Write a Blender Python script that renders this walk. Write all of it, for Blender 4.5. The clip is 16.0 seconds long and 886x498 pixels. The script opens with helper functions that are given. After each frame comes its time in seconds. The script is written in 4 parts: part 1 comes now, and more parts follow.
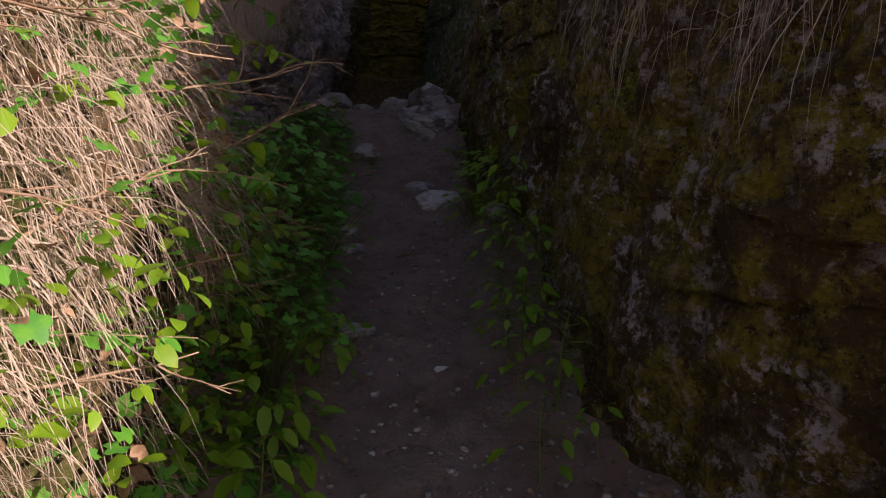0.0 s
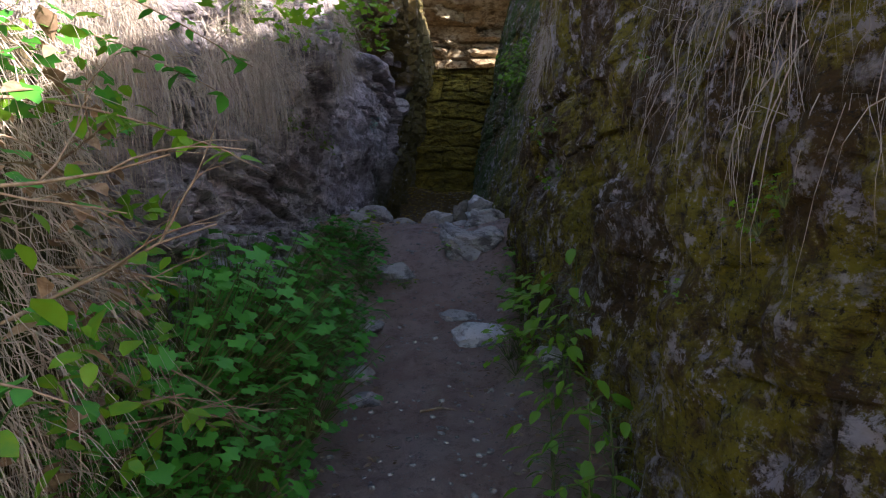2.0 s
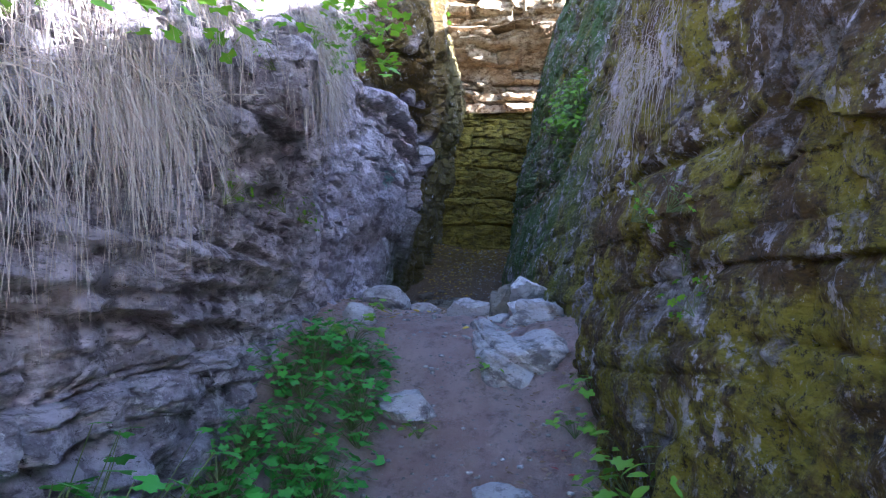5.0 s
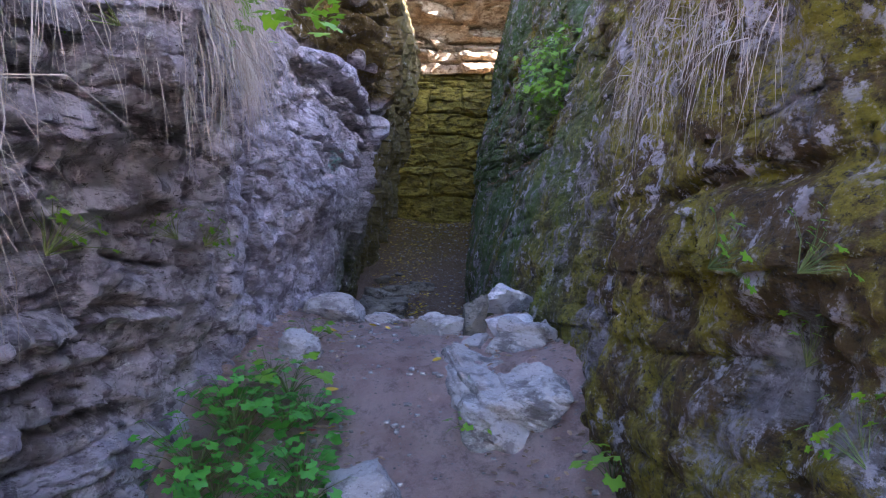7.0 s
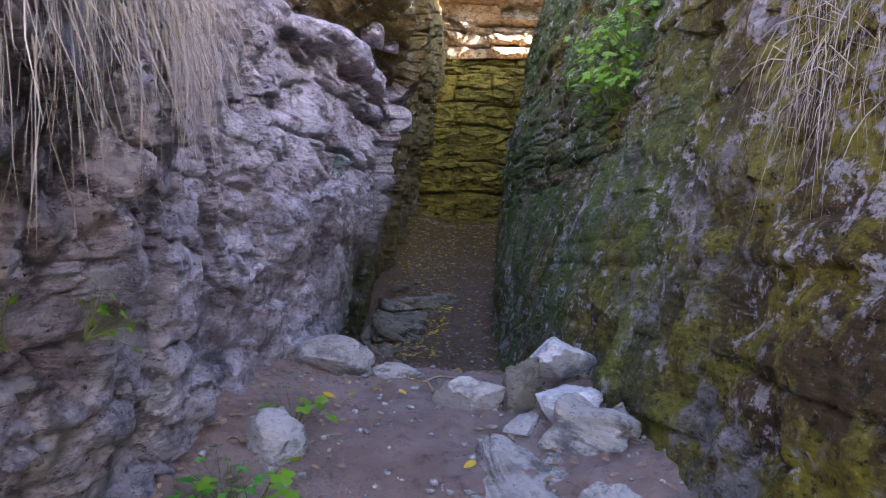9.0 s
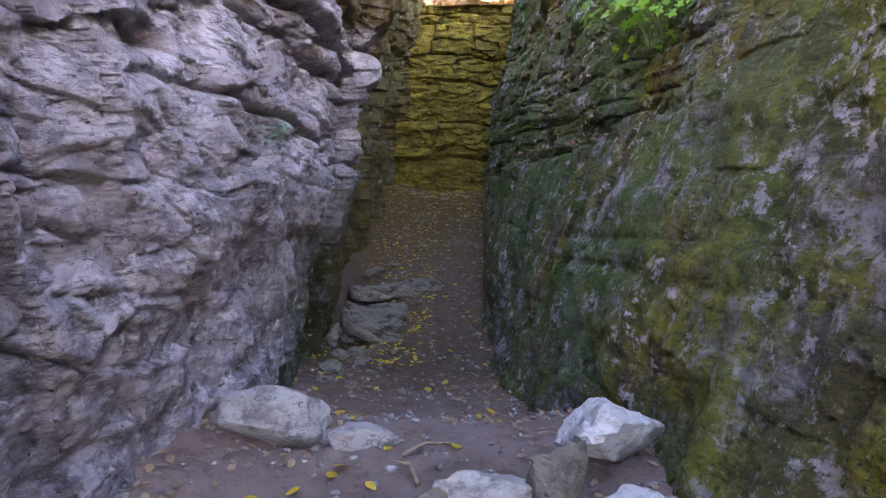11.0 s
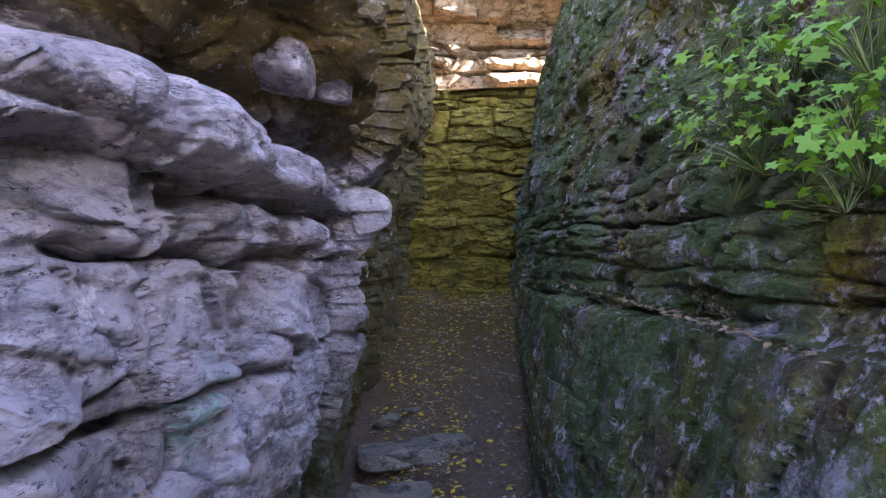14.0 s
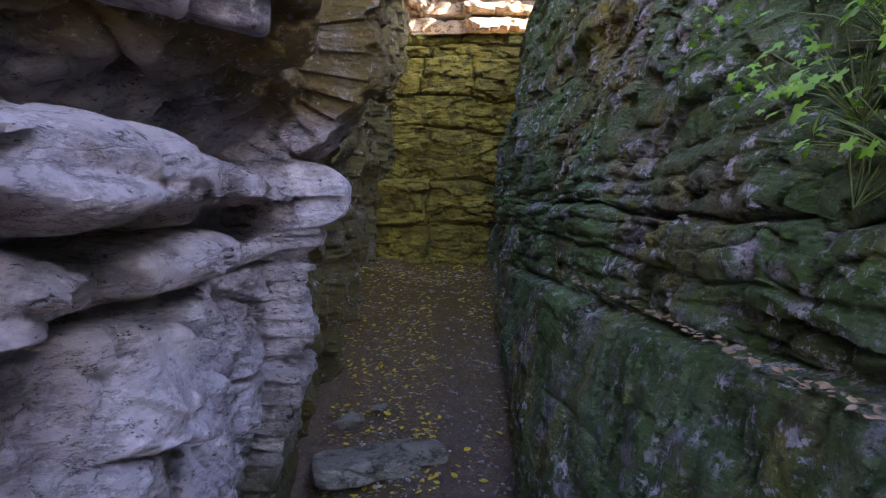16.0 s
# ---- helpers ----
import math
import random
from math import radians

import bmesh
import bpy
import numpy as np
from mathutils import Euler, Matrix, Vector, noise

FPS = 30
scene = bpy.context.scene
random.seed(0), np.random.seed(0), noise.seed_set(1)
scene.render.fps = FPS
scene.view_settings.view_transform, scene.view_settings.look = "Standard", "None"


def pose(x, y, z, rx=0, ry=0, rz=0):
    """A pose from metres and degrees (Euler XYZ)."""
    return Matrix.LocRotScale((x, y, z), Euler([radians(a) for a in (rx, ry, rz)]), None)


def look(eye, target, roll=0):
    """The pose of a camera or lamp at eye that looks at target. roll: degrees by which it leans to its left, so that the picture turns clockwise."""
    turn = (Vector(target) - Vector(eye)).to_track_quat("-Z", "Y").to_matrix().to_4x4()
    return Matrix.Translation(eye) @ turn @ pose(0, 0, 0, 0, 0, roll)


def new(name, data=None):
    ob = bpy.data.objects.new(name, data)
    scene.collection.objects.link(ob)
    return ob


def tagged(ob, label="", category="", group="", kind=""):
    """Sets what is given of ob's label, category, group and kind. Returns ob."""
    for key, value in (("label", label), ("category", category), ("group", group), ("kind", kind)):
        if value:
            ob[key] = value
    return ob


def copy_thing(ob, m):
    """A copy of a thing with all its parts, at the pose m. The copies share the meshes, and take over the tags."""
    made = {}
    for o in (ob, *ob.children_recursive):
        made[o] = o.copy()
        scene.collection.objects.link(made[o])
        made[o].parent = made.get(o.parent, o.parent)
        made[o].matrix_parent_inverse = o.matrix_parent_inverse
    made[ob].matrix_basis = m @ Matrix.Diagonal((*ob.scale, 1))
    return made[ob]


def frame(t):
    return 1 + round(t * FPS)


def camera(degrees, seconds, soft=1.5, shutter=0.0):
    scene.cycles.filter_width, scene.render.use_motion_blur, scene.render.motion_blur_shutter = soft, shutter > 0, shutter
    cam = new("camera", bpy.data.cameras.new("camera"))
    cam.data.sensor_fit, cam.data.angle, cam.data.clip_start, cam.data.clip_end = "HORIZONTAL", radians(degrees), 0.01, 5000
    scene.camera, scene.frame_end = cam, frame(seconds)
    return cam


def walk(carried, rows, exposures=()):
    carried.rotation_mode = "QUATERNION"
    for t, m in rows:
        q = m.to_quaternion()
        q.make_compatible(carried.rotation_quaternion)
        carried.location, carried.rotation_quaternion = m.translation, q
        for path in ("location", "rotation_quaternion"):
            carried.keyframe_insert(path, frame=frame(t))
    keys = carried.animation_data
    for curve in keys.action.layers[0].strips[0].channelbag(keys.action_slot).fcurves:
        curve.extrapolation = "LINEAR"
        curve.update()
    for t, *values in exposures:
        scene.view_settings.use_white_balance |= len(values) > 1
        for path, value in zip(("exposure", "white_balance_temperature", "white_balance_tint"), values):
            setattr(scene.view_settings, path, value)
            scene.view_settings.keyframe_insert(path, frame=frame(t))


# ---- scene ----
cam = camera(69.5, 16.0, soft=1.1)
METRES, EYE, TILT, LEAN, TURN = 8.0, 1.5, -12.0, 0.0, 0.0
ROWS = [
    (0.0, 0.0, 0.0, 0.0, -0.0, 0.0, -0.0),
    (0.5, 0.0021, 0.0266, 0.0056, -0.63, -0.61, 1.77),
    (1.0, 0.0097, 0.0586, 0.0132, 2.86, 4.81, 1.28),
    (1.5, 0.0117, 0.0808, 0.024, 5.28, 7.79, -2.06),
    (2.0, 0.0128, 0.1126, 0.0271, 5.06, 9.87, -1.65),
    (2.5, 0.0098, 0.163, 0.0432, 10.9, 9.28, 0.9),
    (3.0, 0.0103, 0.1887, 0.063, 8.38, 10.68, -1.91),
    (3.5, 0.0107, 0.2135, 0.0731, 9.19, 11.81, -2.68),
    (4.0, 0.006, 0.2447, 0.0828, 8.85, 11.02, -3.16),
    (4.5, -0.0045, 0.2763, 0.0963, 6.39, 11.17, -2.6),
    (5.0, -0.0121, 0.3026, 0.1118, 7.32, 13.75, -2.9),
    (7.5, -0.0357, 0.4286, 0.1889, 3.02, 9.69, -0.87),
    (8.0, -0.0383, 0.4568, 0.2073, 6.55, 9.45, -2.25),
    (8.5, -0.0451, 0.4853, 0.2135, 5.62, 9.47, -2.83),
    (11.0, -0.0662, 0.6437, 0.2611, 3.14, 5.68, -1.52),
    (11.5, -0.0709, 0.6664, 0.2819, 5.1, 9.19, -0.52),
    (12.0, -0.072, 0.6866, 0.2941, 5.19, 11.38, -2.3),
    (12.5, -0.0693, 0.7112, 0.3114, 9.01, 10.33, -0.7),
    (13.0, -0.0728, 0.7329, 0.3265, 9.18, 9.87, -1.43),
    (13.5, -0.0819, 0.7592, 0.3357, 7.46, 11.46, -2.7),
    (14.0, -0.0898, 0.7838, 0.3608, 4.59, 11.24, -0.03),
    (14.5, -0.088, 0.804, 0.3742, 3.22, 10.29, 0.42),
    (15.0, -0.0864, 0.8265, 0.3893, 6.69, 11.42, -1.54),
    (15.5, -0.0902, 0.8487, 0.3948, 5.29, 8.7, -2.62),
    (16.0, -0.1021, 0.8819, 0.4016, 1.62, 6.96, -0.59),
]
EXPOSURES = [(0.0, 0.67, 7600, 36), (0.6, 1.28, 7300, 32), (1.0, 1.73, 7000, 28), (2.0, 2.12, 6400, 18), (2.7, 2.62, 6300, 6), (3.5, 3.08, 5850, 6), (5.0, 3.82, 5250, 22),
             (8.0, 4.10, 6200, 30), (11.0, 4.62, 6900, 29), (12.5, 4.47, 6900, 28), (14.5, 4.42, 6000, 32), (16.0, 4.32, 6250, 31)]
walk(cam, [(t, pose(0, 0, EYE, TILT, LEAN, TURN) @ pose(METRES * x, METRES * y, METRES * z, 90 + pitch, roll, yaw)) for t, x, y, z, yaw, pitch, roll in ROWS], EXPOSURES)

# ---- light ----
TO_SUN = Vector((0.80, -0.40, 0.34)).normalized()
world = bpy.data.worlds.new("sky")
scene.world = world
world.use_nodes = True
wn = world.node_tree.nodes
sky = wn.new("ShaderNodeTexSky")
sky.sky_type, sky.sun_disc = "NISHITA", False
sky.sun_elevation = math.asin(TO_SUN.z)
sky.sun_rotation = math.atan2(TO_SUN.x, TO_SUN.y)
world.node_tree.links.new(sky.outputs[0], wn["Background"].inputs[0])
wn["Background"].inputs[1].default_value = 0.085
sun = new("sun", bpy.data.lights.new("sun", "SUN"))
sun.data.energy, sun.data.angle, sun.data.color = 5.0, radians(0.5), (1.0, 0.93, 0.82)
sun.matrix_world = look((TO_SUN * 40)[:], (0, 0, 0))


# ---- noise ----
def lattice(ix, iy, iz, seed):
    h = (ix * 374761393 + iy * 668265263 + iz * 2147483647 + seed * 974711) & 0xFFFFFFFF
    h = ((h ^ (h >> 13)) * 1274126177) & 0xFFFFFFFF
    h = ((h ^ (h >> 16)) * 2246822519) & 0xFFFFFFFF
    return ((h ^ (h >> 15)) & 0xFFFFFF) / 0xFFFFFF


def grain(x, y, z, seed=0):
    """Smooth value noise from -1 to 1."""
    x, y, z = np.broadcast_arrays(np.asarray(x, float), np.asarray(y, float), np.asarray(z, float))
    ix, iy, iz = (np.floor(a).astype(np.int64) for a in (x, y, z))
    fx, fy, fz = x - ix, y - iy, z - iz
    fx, fy, fz = (a * a * (3 - 2 * a) for a in (fx, fy, fz))
    total = 0.0
    for dx in (0, 1):
        for dy in (0, 1):
            for dz in (0, 1):
                w = (fx if dx else 1 - fx) * (fy if dy else 1 - fy) * (fz if dz else 1 - fz)
                total = total + w * lattice(ix + dx, iy + dy, iz + dz, seed)
    return total * 2 - 1


def rough(x, y, z, octaves=4, seed=0, gain=0.5):
    total, amp = 0.0, 1.0
    for o in range(octaves):
        total = total + amp * grain(x * 2 ** o, y * 2 ** o, z * 2 ** o, seed + 17 * o)
        amp *= gain
    return total


def ridge(x, y, z, octaves=3, seed=0):
    total, amp = 0.0, 1.0
    for o in range(octaves):
        total = total + amp * (1 - 2 * np.abs(grain(x * 2 ** o, y * 2 ** o, z * 2 ** o, seed + 31 * o)))
        amp *= 0.5
    return total


def bump(v, centre, width):
    return np.exp(-((v - centre) / width) ** 2)


def ramp(v, a, b):
    k = np.clip((v - a) / (b - a), 0, 1)
    return k * k * (3 - 2 * k)


def strata(u, v, seed, thick=0.22, length=0.55, step=0.07, crack=0.05, split=0.6):
    """Depth of bedded rock, layer by layer and block by block: u along the bed, v up."""
    v = v + 0.06 * grain(u * 0.7, v * 0.5, 0, seed) + 0.02 * grain(u * 3, v * 2, 0, seed + 1)
    rng = np.random.RandomState(seed)
    edges = np.cumsum(np.concatenate([[-2.0], thick * rng.uniform(0.35, 1.7, 70)]))
    k = np.clip(np.searchsorted(edges, v) - 1, 0, len(edges) - 2)
    lo, hi = edges[k], edges[k + 1]
    gap = np.minimum(v - lo, hi - v)
    span = length * (0.6 + 0.8 * lattice(k, k * 0, k * 0, seed + 2))
    w = u / span + 7.3 * lattice(k, k * 0 + 1, k * 0, seed + 3) + 0.08 * grain(u * 2.2, v * 4, 0, seed + 5)
    cell = np.floor(w).astype(np.int64)
    side = np.minimum(w - cell, cell + 1 - w) * span
    out = step * (lattice(k, cell, k * 0, seed + 4) * 1.2 + lattice(k, k * 0 + 5, k * 0, seed + 6) - 0.9)
    open_h = crack * (0.25 + 0.75 * ramp(grain(u * 1.3, k * 3.1, 0, seed + 7), -0.1, 0.5))
    open_v = crack * split * ramp(grain(u * 1.7, k * 2.3, 4, seed + 8), 0.0, 0.5)
    out = out - open_h * bump(gap, 0, 0.018) - open_v * bump(side, 0, 0.02)
    tilt = 0.25 * step * (lattice(k, cell, k * 0 + 2, seed + 9) - 0.5) * (v - lo) / (hi - lo + 1e-6)
    return out + tilt


def facets(u, v, seed, size=0.4, flat=1.6, depth=0.05, tilt=0.5, crack=0.02):
    """Broken rock: cells with faces tilted each its own way, and cracks between some of them."""
    u, v = u + 0.05 * size * grain(u * 3 / size, v * 3 / size, 1, seed), v + 0.04 * size * grain(u * 3 / size, v * 3 / size, 6, seed)
    a, b = u / (size * flat), v / size
    ia, ib = np.floor(a).astype(np.int64), np.floor(b).astype(np.int64)
    best, second, out = np.full(a.shape, 9.0), np.full(a.shape, 9.0), np.zeros(a.shape)
    for da in (-1, 0, 1):
        for db in (-1, 0, 1):
            ca, cb = ia + da, ib + db
            zero = ca * 0
            pa, pb = ca + lattice(ca, cb, zero, seed), cb + lattice(ca, cb, zero + 1, seed)
            d = np.hypot(a - pa, b - pb)
            plane = depth * (2 * lattice(ca, cb, zero + 2, seed) - 1) + tilt * depth * 2 * ((a - pa) * (2 * lattice(ca, cb, zero + 3, seed) - 1) + (b - pb) * (2 * lattice(ca, cb, zero + 4, seed) - 1.25))
            near = d < best
            second = np.where(near, best, np.minimum(second, d))
            out = np.where(near, plane, out)
            best = np.where(near, d, best)
    return out - crack * bump(second - best, 0, 0.07) * ramp(grain(u * 1.5 / size, v * 1.5 / size, 3, seed + 1), -0.2, 0.4)


def chips(u, v, seed, size=0.3, flat=1.5, depth=0.04, slope=1.0, turn=0.0):
    """Chiselled rock: the outermost of many tilted planes, so that flat faces meet in sharp ridges."""
    c, d = math.cos(turn), math.sin(turn)
    u, v = u * c + v * d, v * c - u * d
    wu, wv = grain(u * 2.5 / size, v * 2.5 / size, 1, seed), grain(u * 2.5 / size, v * 2.5 / size, 6, seed)
    a, b = u / (size * flat) + 0.10 * wu, v / size + 0.10 * wv
    ia, ib = np.floor(a).astype(np.int64), np.floor(b).astype(np.int64)
    out = np.full(a.shape, -9.0)
    for da in (-1, 0, 1):
        for db in (-1, 0, 1):
            ca, cb = ia + da, ib + db
            zero = ca * 0
            qa, qb = a - ca - lattice(ca, cb, zero, seed), b - cb - lattice(ca, cb, zero + 1, seed)
            tilt_a, tilt_b = 2 * lattice(ca, cb, zero + 3, seed) - 1, 2 * lattice(ca, cb, zero + 4, seed) - 1.2
            plane = 1.2 * lattice(ca, cb, zero + 2, seed) + 1.1 * (tilt_a * qa + tilt_b * qb) - slope * 1.6 * np.maximum(np.hypot(qa, qb) - 0.35, 0)
            out = np.maximum(out, plane)
    return depth * (out - 1.02)


# ---- mesh helpers ----
def sheet(name, px, py, pz, material, crisp=26):
    """A grid of points as one mesh, sharp where it bends by more than crisp degrees."""
    n, m = px.shape
    co = np.stack([px, py, pz], -1).reshape(-1, 3)
    i = np.arange(n * m).reshape(n, m)
    quads = np.stack([i[:-1, :-1], i[1:, :-1], i[1:, 1:], i[:-1, 1:]], -1).reshape(-1, 4)
    me = bpy.data.meshes.new(name)
    me.vertices.add(len(co))
    me.vertices.foreach_set("co", co.ravel())
    me.loops.add(quads.size)
    me.loops.foreach_set("vertex_index", quads.ravel())
    me.polygons.add(len(quads))
    me.polygons.foreach_set("loop_start", np.arange(len(quads)) * 4)
    me.polygons.foreach_set("use_smooth", np.ones(len(quads), bool))
    me.update(calc_edges=True)
    me.set_sharp_from_angle(angle=radians(crisp))
    me.materials.append(material)
    return new(name, me)


def mesh_of(name, verts, faces, material, smooth=True):
    me = bpy.data.meshes.new(name)
    me.from_pydata([tuple(v) for v in verts], [], [tuple(f) for f in faces])
    me.polygons.foreach_set("use_smooth", np.full(len(me.polygons), smooth))
    me.materials.append(material)
    return me


def spaced(*runs):
    """Lines of a grid: (start, end, step) runs, one after the other."""
    out = []
    for a, b, s in runs:
        out.append(np.arange(a, b - 1e-6, s))
    return np.concatenate(out + [[runs[-1][1]]])


# ---- materials ----
def nodes_of(name):
    m = bpy.data.materials.new(name)
    m.use_nodes = True
    t = m.node_tree
    return m, t, t.nodes["Principled BSDF"]


def mixed(t, fac, a, b):
    n = t.nodes.new("ShaderNodeMix")
    n.data_type = "RGBA"
    for socket, value in ((n.inputs[0], fac), (n.inputs[6], a), (n.inputs[7], b)):
        if isinstance(value, (tuple, float, int)):
            socket.default_value = (*value, 1) if isinstance(value, tuple) else value
        else:
            t.links.new(value, socket)
    return n.outputs[2]


def fuzz(t, scale, detail=6, rough_=0.6, stretch=(1, 1, 1), lo=0.35, hi=0.65, kind="noise"):
    co = t.nodes.new("ShaderNodeTexCoord")
    mp = t.nodes.new("ShaderNodeMapping")
    mp.inputs["Scale"].default_value = stretch
    t.links.new(co.outputs["Object"], mp.inputs[0])
    n = t.nodes.new("ShaderNodeTexNoise" if kind == "noise" else "ShaderNodeTexVoronoi")
    n.inputs["Scale"].default_value = scale
    if kind == "noise":
        n.inputs["Detail"].default_value, n.inputs["Roughness"].default_value = detail, rough_
    t.links.new(mp.outputs[0], n.inputs["Vector"])
    r = t.nodes.new("ShaderNodeMapRange")
    r.interpolation_type = "SMOOTHSTEP"
    r.inputs["From Min"].default_value, r.inputs["From Max"].default_value = lo, hi
    t.links.new(n.outputs[0], r.inputs[0])
    return r.outputs[0]


def maths(t, op, a, b):
    n = t.nodes.new("ShaderNodeMath")
    n.operation, n.use_clamp = op, True
    for socket, value in zip(n.inputs, (a, b)):
        if isinstance(value, (float, int)):
            socket.default_value = value
        else:
            t.links.new(value, socket)
    return n.outputs[0]


def cracks(t, scale, stretch=(1, 1, 1), turn=(0, 0, 0), width=0.05, wander=0.25):
    """One along thin broken lines, nought beside them."""
    co = t.nodes.new("ShaderNodeTexCoord")
    mp = t.nodes.new("ShaderNodeMapping")
    mp.inputs["Scale"].default_value = stretch
    mp.inputs["Rotation"].default_value = [radians(a) for a in turn]
    t.links.new(co.outputs["Object"], mp.inputs[0])
    n = t.nodes.new("ShaderNodeTexNoise")
    n.inputs["Scale"].default_value, n.inputs["Detail"].default_value, n.inputs["Roughness"].default_value = scale * 1.3, 6, 0.65
    t.links.new(mp.outputs[0], n.inputs["Vector"])
    warp = t.nodes.new("ShaderNodeVectorMath")
    warp.operation = "MULTIPLY_ADD"
    warp.inputs[1].default_value = [wander * 3 / scale] * 3
    t.links.new(n.outputs["Color"], warp.inputs[0])
    t.links.new(mp.outputs[0], warp.inputs[2])
    v = t.nodes.new("ShaderNodeTexVoronoi")
    v.feature = "DISTANCE_TO_EDGE"
    v.inputs["Scale"].default_value = scale
    t.links.new(warp.outputs[0], v.inputs["Vector"])
    r = t.nodes.new("ShaderNodeMapRange")
    r.inputs["From Min"].default_value, r.inputs["From Max"].default_value = width, width * 0.2
    t.links.new(v.outputs["Distance"], r.inputs[0])
    return r.outputs[0]


def relief(t, shader, height, strength=0.5, distance=0.02):
    b = t.nodes.new("ShaderNodeBump")
    b.inputs["Strength"].default_value, b.inputs["Distance"].default_value = strength, distance
    t.links.new(height, b.inputs["Height"])
    t.links.new(b.outputs[0], shader.inputs["Normal"])


def rock_material(name, pale, mid, dark, moss=None, moss_range=(0.5, 0.65), moss_dark=None, crust=(0.56, 0.66), green=None, ochre=None, depth=0.03, fissure=0):
    m, t, p = nodes_of(name)
    base = mixed(t, fuzz(t, 1.7, 10, 0.68, (1, 1, 1.6), lo=0.38, hi=0.62), mid, pale)
    base = mixed(t, fuzz(t, 7, 8, 0.7, (1, 1, 1.5), lo=0.46, hi=0.60), base, tuple(0.6 * c for c in mid))
    if moss:
        cover = fuzz(t, 1.9, 14, 0.8, lo=moss_range[0], hi=moss_range[1])
        tone = mixed(t, fuzz(t, 3, 10, 0.75, lo=0.44, hi=0.56), moss_dark or moss, moss)
        tone = mixed(t, fuzz(t, 30, 8, 0.8, lo=0.52, hi=0.62), tone, tuple(0.35 * c for c in (moss_dark or moss)))
        if green:
            co = t.nodes.new("ShaderNodeTexCoord")
            sp = t.nodes.new("ShaderNodeSeparateXYZ")
            t.links.new(co.outputs["Object"], sp.inputs[0])
            mr = t.nodes.new("ShaderNodeMapRange")
            mr.inputs["From Min"].default_value, mr.inputs["From Max"].default_value = 6.0, 8.5
            t.links.new(sp.outputs["Y"], mr.inputs[0])
            tone = mixed(t, maths(t, "MULTIPLY", mr.outputs[0], fuzz(t, 1.1, 6, 0.6, lo=0.35, hi=0.55)), tone, green)
            bare = maths(t, "MULTIPLY", mr.outputs[0], fuzz(t, 2.3, 8, 0.7, (1, 1, 0.5), lo=0.40, hi=0.52))
            cover = maths(t, "SUBTRACT", cover, maths(t, "MULTIPLY", bare, 0.14))
        base = mixed(t, cover, base, tone)
        if green:
            mr = t.nodes.new("ShaderNodeMapRange")
            mr.inputs["From Min"].default_value, mr.inputs["From Max"].default_value = 3.6, 2.4
            t.links.new(sp.outputs["Y"], mr.inputs[0])
            base = mixed(t, maths(t, "MULTIPLY", mr.outputs[0], maths(t, "MULTIPLY", fuzz(t, 9, 10, 0.78, lo=0.54, hi=0.59), fuzz(t, 2.4, 6, 0.65, lo=0.42, hi=0.58))), base, (0.52, 0.48, 0.56))
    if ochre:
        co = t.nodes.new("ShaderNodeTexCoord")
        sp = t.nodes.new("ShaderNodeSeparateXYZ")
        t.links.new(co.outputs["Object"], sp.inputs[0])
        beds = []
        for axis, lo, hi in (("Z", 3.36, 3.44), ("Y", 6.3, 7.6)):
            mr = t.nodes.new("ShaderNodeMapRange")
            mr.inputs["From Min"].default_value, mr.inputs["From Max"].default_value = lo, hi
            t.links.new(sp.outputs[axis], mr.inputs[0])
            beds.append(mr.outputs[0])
        # overhang zone: algae stain, with warm bounce and shade painted into its colour
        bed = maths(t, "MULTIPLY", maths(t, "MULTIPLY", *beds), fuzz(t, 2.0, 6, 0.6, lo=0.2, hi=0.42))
        spot = t.nodes.new("ShaderNodeVectorMath")
        spot.operation = "DISTANCE"
        spot.inputs[1].default_value = (-1.36, 8.04, 2.67)
        t.links.new(co.outputs["Object"], spot.inputs[0])
        mr = t.nodes.new("ShaderNodeMapRange")
        mr.inputs["From Min"].default_value, mr.inputs["From Max"].default_value = 0.13, 0.05
        t.links.new(spot.outputs["Value"], mr.inputs[0])
        base = mixed(t, maths(t, "MULTIPLY", mr.outputs[0], fuzz(t, 22, 4, 0.6, (1, 1, 2), lo=0.42, hi=0.55)), base, (0.25, 0.70, 0.62))
        zones = []
        for axis, lo, hi in (("Z", 2.6, 1.8), ("Y", 8.0, 9.2), ("Y", 9.6, 11.2), ("Z", 2.2, 2.6), ("Y", 6.4, 7.4)):
            mr = t.nodes.new("ShaderNodeMapRange")
            mr.inputs["From Min"].default_value, mr.inputs["From Max"].default_value = lo, hi
            t.links.new(sp.outputs[axis], mr.inputs[0])
            zones.append(mr.outputs[0])
        # face below the ledges paled, painting in brightness lost to the ledges' shade
        painted_lit = maths(t, "MULTIPLY", maths(t, "MULTIPLY", zones[3], zones[4]), maths(t, "SUBTRACT", fuzz(t, 2.4, 8, 0.65, lo=0.25, hi=0.6), beds[0]))
        base = mixed(t, maths(t, "MULTIPLY", painted_lit, 0.55), base, (0.64, 0.60, 0.67))
        base = mixed(t, maths(t, "MULTIPLY", fuzz(t, 3.4, 6, 0.7, (1, 1, 1.4), lo=0.54, hi=0.62), 0.5), base, (0.27, 0.22, 0.21))
        # dark ochre of the overhang, partly painted bounce light and shade
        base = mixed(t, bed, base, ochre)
        base = mixed(t, maths(t, "MULTIPLY", maths(t, "MULTIPLY", zones[0], zones[1]), fuzz(t, 3.0, 8, 0.7, lo=0.3, hi=0.5)), base, (0.05, 0.075, 0.02))
